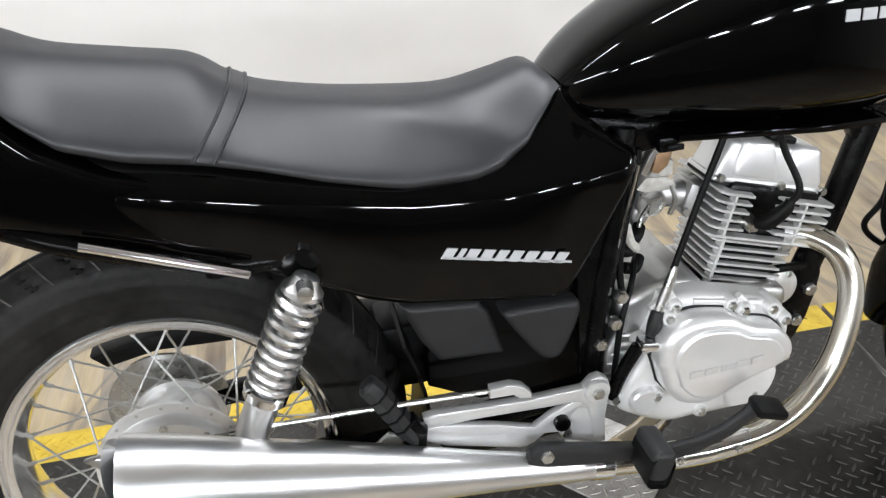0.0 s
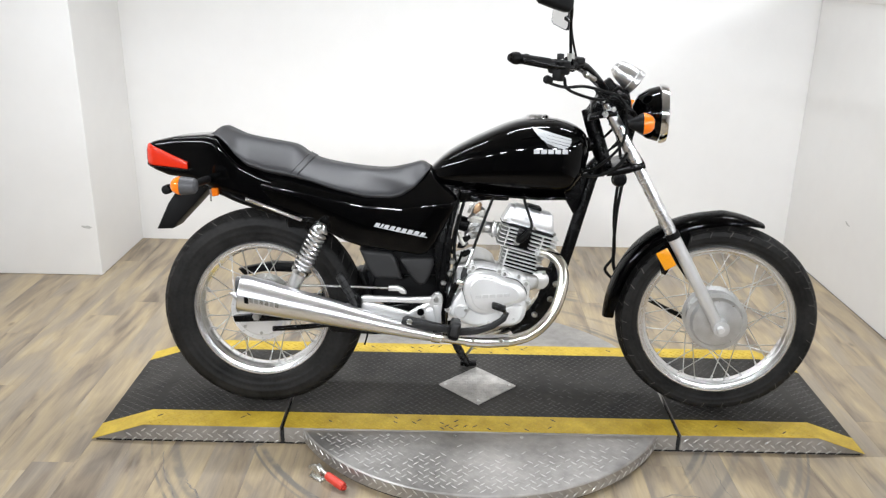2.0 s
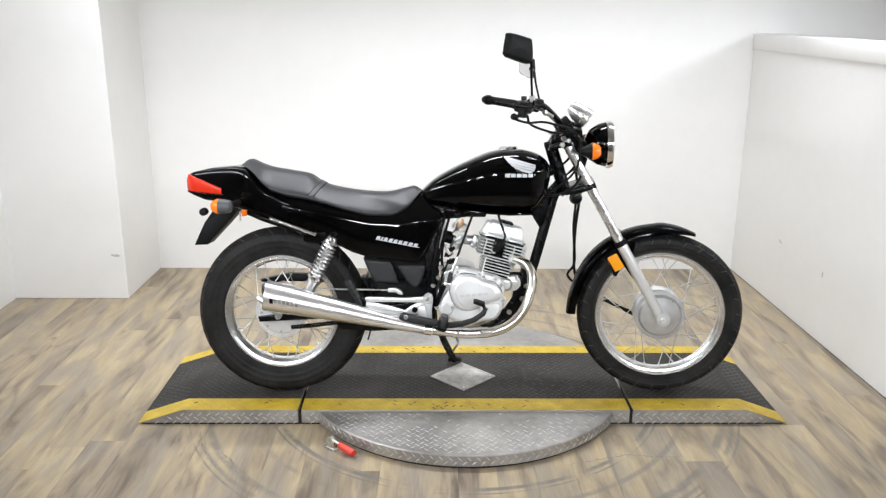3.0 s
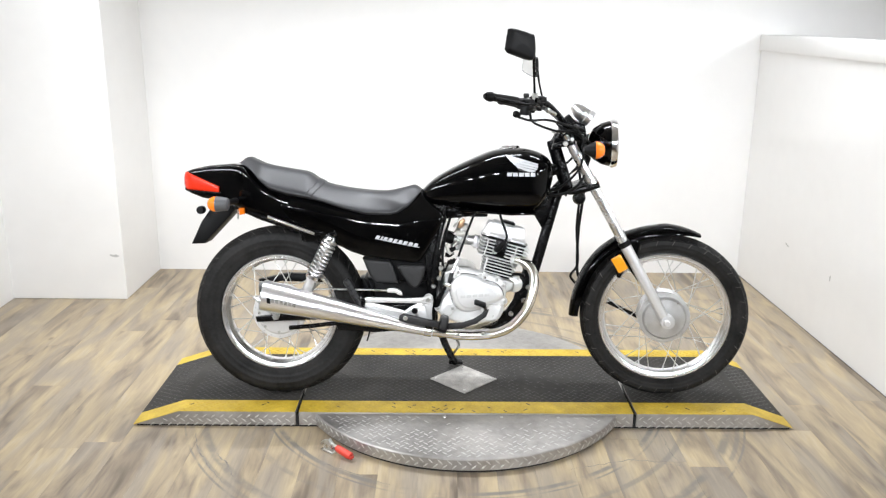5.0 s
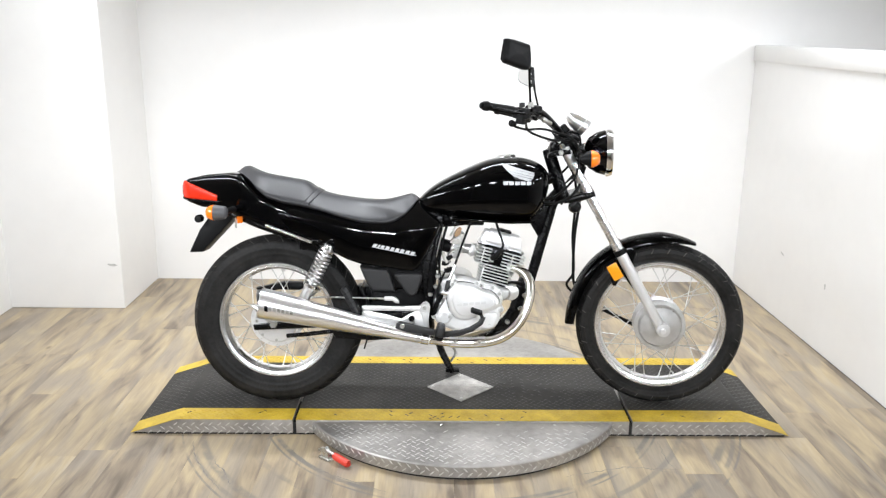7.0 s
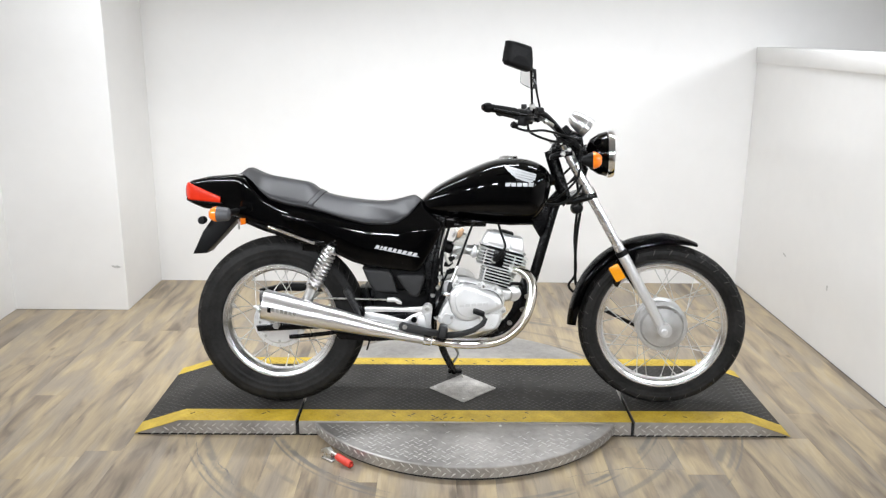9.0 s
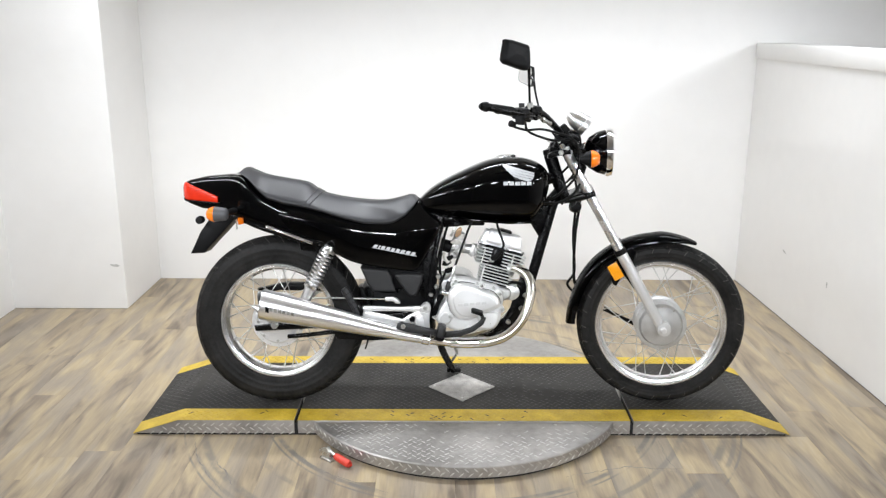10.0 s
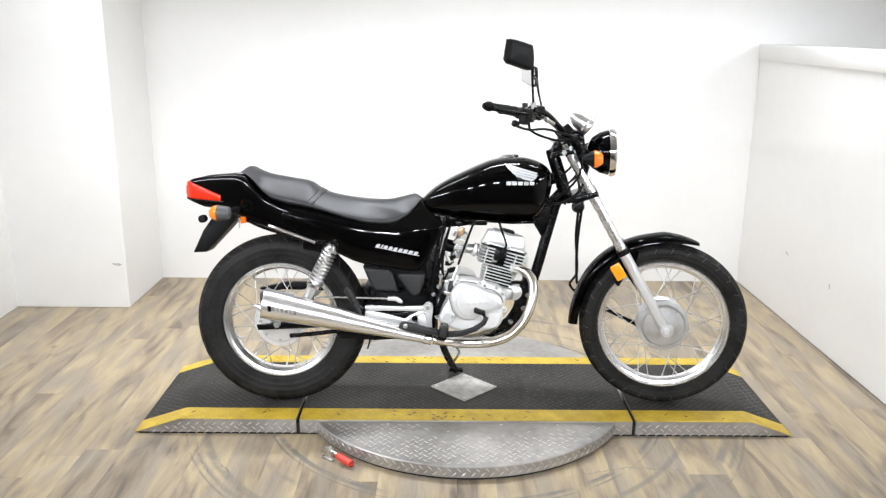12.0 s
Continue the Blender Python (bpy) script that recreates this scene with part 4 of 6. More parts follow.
for s in (-1, 1):
    signal(1.167, 0.931, s * 0.2, 1, "front_turn_signal", 0.86)
    signal(-0.156, 0.722, s * 0.27, -1, "rear_turn_signal", 0.76)
part("rear_reflector", slab([(-0.106, 0.697), (-0.088, 0.697), (-0.086, 0.675), (-0.104, 0.672)], -0.125, -0.108, 0.002), AMBER, bike, "small amber side reflector")

part("plate_lamp", lathe([(0, -0.02), (0.012, -0.019), (0.014, -0.014), (0.014, 0.012), (0, 0.014)], 20, None, Matrix.Translation((-0.252, -0.07, 0.684))), PLASTIC, bike, "small black round lamp over the flap")
part("flap_pin", tube([(-0.115, -0.1, 0.69), (-0.115, -0.1, 0.655)], 0.0028, 8, bend=False), STEEL, bike)

# swingarm, chain side and rear brake
part("swingarm", slab([(-0.06, 0.303), (-0.055, 0.284), (0.09, 0.292), (0.3, 0.30), (0.56, 0.34), (0.565, 0.37), (0.3, 0.335), (0.09, 0.322)], -0.11, -0.082, 0.006), FRAME, bike, "black steel swingarm leg")
part("swingarm", slab([(-0.06, 0.303), (-0.055, 0.284), (0.09, 0.292), (0.3, 0.30), (0.56, 0.34), (0.565, 0.37), (0.3, 0.335), (0.09, 0.322)], 0.082, 0.11, 0.006), FRAME, bike, "black steel swingarm leg")
part("chain_guard", slab([(-0.09, 0.405), (0.02, 0.43), (0.2, 0.425), (0.42, 0.40), (0.42, 0.375), (0.2, 0.395), (0.0, 0.40), (-0.07, 0.385)], 0.085, 0.125, 0.006), PLASTIC, bike, "black chain guard")
part("sprocket", lathe([(0, 0.086), (0.075, 0.086), (0.085, 0.087), (0.085, 0.092), (0.075, 0.093), (0, 0.093)], 40, None, Matrix.Translation((0, 0, 0.308))), STEEL, bike)
part("brake_rod", tube([(0.02, -0.125, 0.395), (0.149, -0.14, 0.412), (0.28, -0.144, 0.4135), (0.43, -0.146, 0.411)], 0.0034, 8), STEEL, bike)
part("brake_rod_end", slab([(0.415, 0.4185), (0.442, 0.42), (0.458, 0.414), (0.468, 0.402), (0.467, 0.395), (0.452, 0.397), (0.444, 0.404), (0.415, 0.4045)], -0.154, -0.138, 0.003), SILVER, bike)
part("brake_arm", slab([(-0.075, 0.375), (-0.055, 0.378), (0.012, 0.318), (0.004, 0.3)], -0.1, -0.09, 0.003), STEEL, bike)
part("frame_rail", slab([(0.2, 0.302), (0.36, 0.3), (0.55, 0.28), (0.55, 0.25), (0.36, 0.238), (0.23, 0.245)], -0.06, -0.035, 0.006), FRAME, bike, "black lower frame rail")
part("torque_arm", tube([(0.058, -0.085, 0.26), (0.15, -0.1, 0.272), (0.28, -0.105, 0.29)], 0.008), FRAME, bike)

# silver footrest bracket: two bars that meet in an upright plate
plate = part("footrest_bracket", slab([(0.333, 0.382), (0.348, 0.3845), (0.467, 0.381), (0.54, 0.3845), (0.552, 0.397), (0.563, 0.399), (0.573, 0.392), (0.577, 0.378), (0.5725, 0.34), (0.569, 0.3), (0.556, 0.3), (0.5505, 0.335), (0.545, 0.355), (0.535, 0.3635), (0.402, 0.3655), (0.333, 0.3635)], -0.139, -0.124, 0.0035), SILVER, bike, "silver painted alloy footrest bracket")
part("lower_bar", slab([(0.33, 0.366), (0.36, 0.364), (0.42, 0.352), (0.475, 0.336), (0.498, 0.352), (0.528, 0.366), (0.546, 0.366), (0.552, 0.345), (0.535, 0.352), (0.527, 0.343), (0.523, 0.327), (0.51, 0.3195), (0.49, 0.322), (0.476, 0.311), (0.46, 0.305), (0.36, 0.331), (0.334, 0.344)], -0.1375, -0.1255, 0.0035), SILVER, plate)
part("bracket_web", slab([(0.5, 0.337), (0.52, 0.352), (0.54, 0.366), (0.565, 0.37), (0.572, 0.33), (0.574, 0.292), (0.562, 0.29), (0.515, 0.306)], -0.137, -0.1265, 0.003), SILVER, plate)
part("web_bolt", bolt(0.518, -0.1372, 0.3215, 0.0085, 0.007), STEEL, plate)
part("bolt_boss", lathe([(0, -0.146), (0.015, -0.146), (0.017, -0.143), (0.017, -0.13), (0, -0.13)], 24, None, Matrix.Translation((0.5575, 0, 0.3785))), SILVER, plate)
part("bolt", bolt(0.5575, -0.146, 0.3785, 0.0085, 0.005), STEEL, plate)
part("bolt", lathe([(0, -0.1395), (0.0065, -0.1395), (0.0068, -0.146), (0.0105, -0.146), (0.0105, -0.13), (0, -0.13)], 20, None, Matrix.Translation((0.511, 0, 0.3385))), FRAME, plate, "dark socket-head bolt")
hanger = part("muffler_hanger", slab([(0.262, 0.336), (0.29, 0.358), (0.312, 0.35), (0.333, 0.366), (0.36, 0.312), (0.345, 0.304), (0.3, 0.314)], -0.128, -0.12, 0.002), SILVER, bike, "silver muffler hanger with rust stains")
part("hanger_bolt", lathe([(0, -0.143), (0.009, -0.143), (0.0115, -0.14), (0.0115, -0.12), (0, -0.12)], 6, None, Matrix.Translation((0.318, 0, 0.334))), FRAME, hanger)
part("rust_washer", lathe([(0, -0.1312), (0.015, -0.131), (0.016, -0.128), (0, -0.128)], 20, None, Matrix.Translation((0.318, 0, 0.333))), RUSTY, hanger, "rusty washer")
part("rust_run", slab([(0.272, 0.334), (0.3, 0.33), (0.318, 0.322), (0.34, 0.326), (0.35, 0.312), (0.32, 0.31), (0.296, 0.317)], -0.1292, -0.1282), RUSTY, hanger, "rust-stained lower edge")
rear_peg = part("passenger_peg", tube([(0.267, -0.139, 0.449), (0.271, -0.139, 0.444), (0.28, -0.139, 0.429), (0.302, -0.138, 0.389), (0.318, -0.138, 0.359), (0.322, -0.137, 0.351)], [0.009, 0.0145, 0.016, 0.0152, 0.0145, 0.0105], 8), GREYPLASTIC, bike, "folded black rubber passenger footrest")
for k in range(4):
    a, c = Vector((0.2795, -0.139, 0.4305)) + Vector((0.0092, 0.0002, -0.0166)) * k, Vector((0.0013, 0, -0.002))
    part("tread_ring", tube([tuple(a), tuple(a + c)], 0.017, 8, bend=False), RUBBER, rear_peg)
part("hinge", slab([(0.307, 0.382), (0.322, 0.392), (0.337, 0.372), (0.333, 0.342), (0.312, 0.338), (0.304, 0.358)], -0.15, -0.129, 0.004), FRAME, rear_peg, "black footrest hinge")
peg = part("footrest_arm", slab([(0.454, 0.31), (0.459, 0.327), (0.471, 0.334), (0.489, 0.33), (0.53, 0.32), (0.604, 0.304), (0.606, 0.281), (0.506, 0.295), (0.47, 0.301)], -0.176, -0.158, 0.005), GREYPLASTIC, bike, "dark grey footrest arm")
part("pivot_bolt", bolt(0.4795, -0.176, 0.319, 0.009, 0.006), STEEL, peg)
PEG = Matrix.Translation((0.611, -0.192, 0.3)) @ pose(0, 0, 0, 0, 14, 0)
part("footrest_rubber", box(-0.015, 0.015, -0.034, 0.03, -0.013, 0.032, 0.009, 3), GREYPLASTIC, peg, "black ribbed footrest rubber", 35, PEG)
for k in range(5):
    part("tread_rib", box(-0.0155, 0.0155, -0.029 + k * 0.0115, -0.0245 + k * 0.0115, -0.0225, 0.0215, 0.008, 2), RUBBER, peg, "", 35, PEG)
pedal = part("brake_pedal", slab([(0.625, 0.302), (0.68, 0.306), (0.715, 0.317), (0.745, 0.336), (0.757, 0.354), (0.772, 0.352), (0.762, 0.327), (0.728, 0.302), (0.68, 0.284), (0.625, 0.279)], -0.185, -0.172, 0.004), GREYPLASTIC, bike, "dark grey brake pedal lever")
part("pedal_stem", tube([(0.76, -0.178, 0.35), (0.755, -0.2, 0.364), (0.742, -0.225, 0.38)], 0.006, 10), GREYPLASTIC, pedal)
part("pedal_pad", box(-0.021, 0.021, -0.016, 0.016, -0.007, 0.006, 0.005), RUBBER, pedal, "black pedal pad", 35, Matrix.Translation((0.737, -0.236, 0.385)) @ pose(0, 0, 0, 10, 18, 0))
part("pedal_spring", tube([(0.535, -0.118, 0.33), (0.57, -0.115, 0.292)], 0.006, 10, bend=False), STEEL, bike)

# shocks
for s in (-1, 1):
    top, low = Vector((0.214, s * 0.134, 0.588)), Vector((0.114, s * 0.134, 0.37))
    way = low - top
    length = way.length
    frame_m = Matrix.Translation(top) @ Vector((0, 1, 0)).rotation_difference(way).to_matrix().to_4x4()
    shock = part("rear_shock", lathe([(0, -0.014), (0.014, -0.012), (0.018, -0.002), (0.024, 0.004), (0.024, 0.01), (0.012, 0.012), (0.012, 0.142), (0.0225, 0.145), (0.0235, 0.15), (0.0225, 0.157), (0.02, 0.159), (0.02, 0.215), (0.013, 0.232), (0.01, length), (0, length)], 32, None, frame_m), MUFFLER, bike, "chrome rear shock absorber")
    turns = 9.5
    helix = [tuple(frame_m @ Vector((0.0235 * math.cos(k / 18 * math.tau), 0.012 + 0.13 * k / (18 * turns), 0.0235 * math.sin(k / 18 * math.tau)))) for k in range(int(18 * turns) + 1)]
    part("spring", tube(helix, 0.0046, 8, bend=False), MUFFLER, shock, "chromed coil spring")
    part("preload_collar", lathe([(0.0245, 0.0), (0.0265, 0.002), (0.0265, 0.011), (0.0245, 0.013), (0.012, 0.013), (0.012, 0.0)], 28, None, frame_m @ Matrix.Translation((0, 0.14, 0)), True), CHROME, shock)
    part("shock_bolt", lathe([(0, -0.02), (0.009, -0.018), (0.0105, 0), (0, 0)], 14, None, Matrix.Translation(top + Vector((0, -0.012 if s < 0 else 0.03, 0.004)))), STEEL, shock)

# exhaust
muffler = part("muffler", tube([(-0.0125, -0.1725, 0.3955), (-0.009, -0.1725, 0.395), (0.05, -0.172, 0.383), (0.11, -0.172, 0.37), (0.238, -0.17, 0.342), (0.33, -0.167, 0.32), (0.413, -0.164, 0.301), (0.504, -0.158, 0.28), (0.56, -0.153, 0.268), (0.575, -0.152, 0.2655)],
                               [0.0505, 0.0535, 0.0512, 0.0468, 0.0395, 0.0325, 0.0255, 0.02, 0.0178, 0.0175], 40), MUFFLER, bike, "long chrome megaphone muffler")
part("muffler_tip", tube([(-0.0165, -0.1725, 0.3963), (-0.011, -0.1725, 0.395)], 0.03, 24, bend=False), DARKGAP, muffler, "dark muffler outlet")
for k in range(7):
    x0 = 0.006 + k * 0.0145
    part("stamped_bar", slab([(x0, 0.3975 - k * 0.003), (x0 + (0.012 if k == 0 else 0.0105), 0.3945 - k * 0.003), (x0 + (0.012 if k == 0 else 0.0105), (0.376 if k == 0 else 0.3815) - k * 0.003), (x0, (0.379 if k == 0 else 0.3845) - k * 0.003)], -0.2262 + k * 0.00105, -0.2), FRAME if k == 0 else STEEL, muffler, "", 0)
part("exhaust_header", tube([(0.868, -0.035, 0.507), (0.892, -0.05, 0.507), (0.92, -0.075, 0.492), (0.936, -0.092, 0.456), (0.932, -0.108, 0.405), (0.908, -0.122, 0.34), (0.858, -0.135, 0.285), (0.79, -0.143, 0.2575), (0.69, -0.148, 0.253), (0.565, -0.152, 0.2675)],
                            0.017, 24), PIPE, bike, "chrome exhaust header slightly straw-blued at the bend")
part("header_flange", lathe([(0.017, -0.008), (0.027, -0.006), (0.027, 0.004), (0.017, 0.006)], 28, None, Matrix.Translation((0.872, -0.037, 0.507)) @ Vector((0, 1, 0)).rotation_difference(Vector((1, -0.6, 0))).to_matrix().to_4x4(), True), CAST, bike, "alloy exhaust flange")
part("pipe_clamp", tube([(0.545, -0.153, 0.271), (0.572, -0.152, 0.2665)], 0.0205, 20, bend=False), CHROME, bike)
part("heat_shield", tube([(0.648, -0.1485, 0.256), (0.71, -0.1475, 0.2535), (0.775, -0.144, 0.2565)], 0.0195, 20), CHROME, bike, "chrome pipe cover")
for bx in (0.668, 0.752):
    part("clamp_screw", bolt(bx, -0.1665, 0.262, 0.006, 0.006), STEEL, bike)
part("exhaust_header", tube([(0.86, 0.035, 0.507), (0.89, 0.05, 0.505), (0.915, 0.075, 0.49), (0.933, 0.095, 0.455), (0.928, 0.11, 0.395), (0.903, 0.115, 0.33), (0.85, 0.1, 0.275), (0.78, 0.03, 0.245), (0.68, -0.06, 0.24), (0.6, -0.12, 0.255)],
                            0.0185, 16), PIPE, bike, "chrome exhaust header slightly straw-blued at the bend")

# engine
CASE = smooth_curve([(0.655, 0.482), (0.687, 0.486), (0.729, 0.479), (0.785, 0.463), (0.812, 0.455), (0.828, 0.437), (0.836, 0.407), (0.829, 0.358), (0.824, 0.325), (0.803, 0.299), (0.754, 0.29), (0.706, 0.289), (0.667, 0.288), (0.612, 0.313), (0.594, 0.333), (0.607, 0.372), (0.622, 0.396), (0.644, 0.446)], 3)
engine = part("engine", pillow([(px, min(pz, 0.432 + 0.1 * max(0.0, 0.7 - px))) for px, pz in CASE], -0.09, 0.112, 0.012), CASTING, bike, "cast aluminium twin-cylinder engine case")
part("case_flange", pillow(CASE, -0.123, -0.084, 0.013), CASTING, engine, "cast flange of the engine case")
COVER = smooth_curve([(0.636, 0.405), (0.64, 0.437), (0.656, 0.458), (0.683, 0.469), (0.729, 0.463), (0.757, 0.447), (0.794, 0.437), (0.817, 0.415), (0.8235, 0.393), (0.811, 0.378), (0.788, 0.369), (0.756, 0.357), (0.724, 0.34), (0.696, 0.335), (0.668, 0.344), (0.647, 0.367)], 4)
part("cover_gasket", slab([(0.728 + (px - 0.728) * 1.03, 0.4 + (pz - 0.4) * 1.04) for px, pz in COVER], -0.1255, -0.11, 0.0005, 1), DARKGAP, engine, "dark joint round the clutch cover")
cover = part("clutch_cover", pillow(COVER, -0.156, -0.11, 0.013, 0.003), POLISHED, engine, "polished aluminium clutch cover")
part("cover_dish", pillow([(0.731 + (px - 0.731) * 0.8, 0.4 + (pz - 0.4) * 0.76) for px, pz in COVER], -0.1615, -0.15, 0.004, 0.0015), POLISHED, cover, "raised flat of the clutch cover")
for k in range(5):
    x0 = 0.672 + k * 0.021
    decal("cover_bar", [(x0, 0.3985 + k * 0.0018), (x0 + 0.0165, 0.4 + k * 0.0018), (x0 + 0.0165, 0.3905 + k * 0.0018), (x0, 0.389 + k * 0.0018)], cover, "", lambda x, z, lift: -0.1628 - lift, FINS, 2, 0.0012)
# cast bosses and screws round the cover
for bx, bz, deep in ((0.664, 0.474, -0.128), (0.655, 0.462, -0.132), (0.742, 0.465, -0.128), (0.757, 0.458, -0.134), (0.8, 0.45, -0.13), (0.822, 0.428, -0.128), (0.83, 0.37, -0.126), (0.79, 0.318, -0.126), (0.715, 0.301, -0.126), (0.645, 0.345, -0.132), (0.592, 0.343, -0.122), (0.628, 0.42, -0.126)):
    boss = part("screw_boss", lathe([(0, deep), (0.0085, deep), (0.0105, deep + 0.003), (0.0115, -0.1), (0, -0.1)], 20, None, Matrix.Translation((bx, 0, bz))), CASTING, engine)
    part("case_screw", bolt(bx, deep, bz, 0.006, 0.005), STEEL, boss)
part("case_rib", tube([(0.752, -0.121, 0.474), (0.772, -0.126, 0.452)], 0.006, 10, bend=False), CASTING, engine)
part("case_rib", tube([(0.69, -0.121, 0.476), (0.78, -0.123, 0.46)], 0.0045, 10, bend=False), CASTING, engine)
part("oil_cap", lathe([(0, -0.134), (0.017, -0.134), (0.02, -0.131), (0.021, -0.122), (0.023, -0.119), (0, -0.11)], 28, None, Matrix.Translation((0.63, 0, 0.338))), POLISHED, engine, "round cast oil cap with a brown stain")
part("lower_cover", pillow(smooth_curve([(0.742, 0.35), (0.785, 0.362), (0.818, 0.357), (0.816, 0.326), (0.795, 0.302), (0.75, 0.3)], 3), -0.131, -0.11, 0.008), CASTING, engine)
# gearbox housing behind the clutch side
part("gearbox_case", pillow(smooth_curve([(0.6, 0.318), (0.584, 0.355), (0.588, 0.4), (0.61, 0.432), (0.604, 0.468), (0.64, 0.482), (0.673, 0.493), (0.712, 0.484), (0.74, 0.45), (0.75, 0.33)], 3), -0.09, 0.1, 0.012), CAST, engine, "grey cast gearbox housing")
for k in range(6):
    part("housing_rib", tube([(0.585 + k * 0.004, -0.088, 0.35 + k * 0.014), (0.612 + k * 0.003, -0.097, 0.36 + k * 0.013)], 0.0035, 8, bend=False), CAST, engine)
for bx, bz in ((0.596, 0.448), (0.577, 0.42), (0.603, 0.486)):
    part("housing_bolt", bolt(bx, -0.094, bz, 0.0095, 0.012), STEEL, engine)
part("crankcase_top", pillow(smooth_curve([(0.7, 0.45), (0.725, 0.462), (0.75, 0.452), (0.84, 0.438), (0.868, 0.425), (0.85, 0.39), (0.72, 0.4)], 3), -0.06, 0.07, 0.01), CAST, engine)
# starter motor across the front of the case
starter = part("starter_motor", lathe([(0, -0.036), (0.024, -0.0355), (0.029, -0.032), (0.031, -0.024), (0.031, 0.06), (0, 0.06)], 36, None, Matrix.Translation((0.873, 0, 0.416))), POLISHED, engine, "bare round starter motor end")
part("end_screw", bolt(0.862, -0.036, 0.394, 0.0045, 0.003), STEEL, starter)
part("end_screw", bolt(0.884, -0.036, 0.438, 0.0045, 0.003), STEEL, starter)
part("starter_lead", tube([(0.85, -0.03, 0.446), (0.872, -0.045, 0.456), (0.9, -0.04, 0.452), (0.905, -0.02, 0.44)], 0.006, 10), RUBBER, engine, "black starter lead boot")

TILT = radians(15)
CYL = Matrix.Translation((0.803, 0, 0.462)) @ Matrix.Rotation(TILT, 4, "Y")
# barrel and head cores painted black to stand in for shade between fins
part("cylinder", box(-0.044, 0.056, -0.036, 0.05, -0.04, 0.06, 0.01), FRAME, engine, "cylinder barrel painted dark for the shade between the fins", 35, CYL)
part("cylinder_head", box(-0.064, 0.078, -0.048, 0.06, 0.05, 0.125, 0.01), FRAME, engine, "cylinder head painted dark for the shade between the fins", 35, CYL)


def fin_outline(u0, u1, near, far, c, notch=None):
    line = [(u0 + c, -near)]
    if notch:
        a, b, deep = notch
        line += [(a, -near), (a + 0.006, -near + deep), (b - 0.006, -near + deep), (b, -near)]
    return line + [(u1 - c, -near), (u1, -near + c), (u1, far - c), (u1 - c, far), (u0 + c, far), (u0, far - c), (u0, -near + c)]


for k in range(7):
    v = -0.029 + k * 0.0114
    part("fin", slab(fin_outline(-0.052 - 0.0012 * k, 0.066 + 0.0006 * k, 0.046, 0.06, 0.006), v, v + 0.0036, 0.0009, 1, None, "z"), FINS, engine, "", 35, CYL)
part("fin_post", box(-0.046, -0.041, -0.0462, -0.03, -0.028, 0.046, 0.001, 1), FINS, engine, "", 35, CYL)
for k in range(6):
    v = 0.0515 + k * 0.0118
    part("fin", slab(fin_outline(-0.083, 0.094, 0.064, 0.07, 0.008, (-0.034, 0.014, 0.03) if k > 0 else None), v, v + 0.0038, 0.0009, 1, None, "z"), FINS, engine, "", 35, CYL)
for u0 in (-0.062, 0.045):
    part("fin_post", box(u0, u0 + 0.004, -0.064, -0.05, 0.053, 0.112, 0.001, 1), FINS, engine, "", 35, CYL)


def hip(u0, u1, v0, v1, su0, su1, near, far, inset, bevel):
    """A block that narrows upwards: base u0..u1 at v0, top su0..su1 at v1, sides drawn in by inset."""
    own = bmesh.new()
    lo = [own.verts.new(p) for p in ((u0, -near, v0), (u1, -near, v0), (u1, far, v0), (u0, far, v0))]
    hi = [own.verts.new(p) for p in ((su0, -near + inset, v1), (su1, -near + inset, v1), (su1, far - inset, v1), (su0, far - inset, v1))]
    own.faces.new(lo), own.faces.new(hi)
    for k in range(4):
        own.faces.new((lo[k], lo[(k + 1) % 4], hi[(k + 1) % 4], hi[k]))
    bmesh.ops.bevel(own, geom=own.edges[:], offset=bevel, segments=3, profile=0.5, affect="EDGES")
    return own


head_ob = part("cylinder_head_cover", hip(-0.087, 0.081, 0.119, 0.176, -0.074, 0.058, 0.038, 0.032, 0.004, 0.006), POLISHED, engine, "polished aluminium rocker cover", 35, CYL)
part("head_gasket", box(-0.086, 0.08, -0.0395, 0.032, 0.1165, 0.1205), DARKGAP, head_ob)
for u0, u1, su0, su1 in ((-0.065, 0.008, -0.06, -0.014), (0.02, 0.076, 0.016, 0.058)):
    part("valve_cover", hip(u0, u1, 0.13, 0.183, su0, su1, 0.0455, 0.03, 0.006, 0.009), POLISHED, head_ob, "bright rounded valve cover")
part("cover_flange", hip(-0.088, 0.083, 0.121, 0.128, -0.086, 0.081, 0.0405, 0.034, 0.001, 0.002), POLISHED, head_ob)
for u0 in (-0.079, 0.013, 0.078):
    part("cover_bolt", bolt(u0, -0.0405, 0.1265, 0.006, 0.006), STEEL, head_ob)
part("breather_box", box(-0.022, 0.022, -0.03, 0.03, 0.18, 0.19, 0.004), RUBBER, head_ob, "black breather cover on top")
plug = part("spark_plug_cap", tube([(0.8, -0.072, 0.549), (0.807, -0.084, 0.553), (0.823, -0.094, 0.573), (0.828, -0.095, 0.585)], [0.0095, 0.0105, 0.009, 0.006]), RUBBER, engine, "black spark plug cap")
part("spark_lead", tube([(0.825, -0.095, 0.578), (0.836, -0.098, 0.602), (0.822, -0.08, 0.645), (0.812, -0.07, 0.68), (0.812, -0.05, 0.71)], 0.0045, 10), RUBBER, plug)
part("plug_hex", lathe([(0, -0.07), (0.011, -0.07), (0.011, -0.045), (0, -0.045)], 6, None, Matrix.Translation((0.797, 0, 0.543))), STEEL, plug)
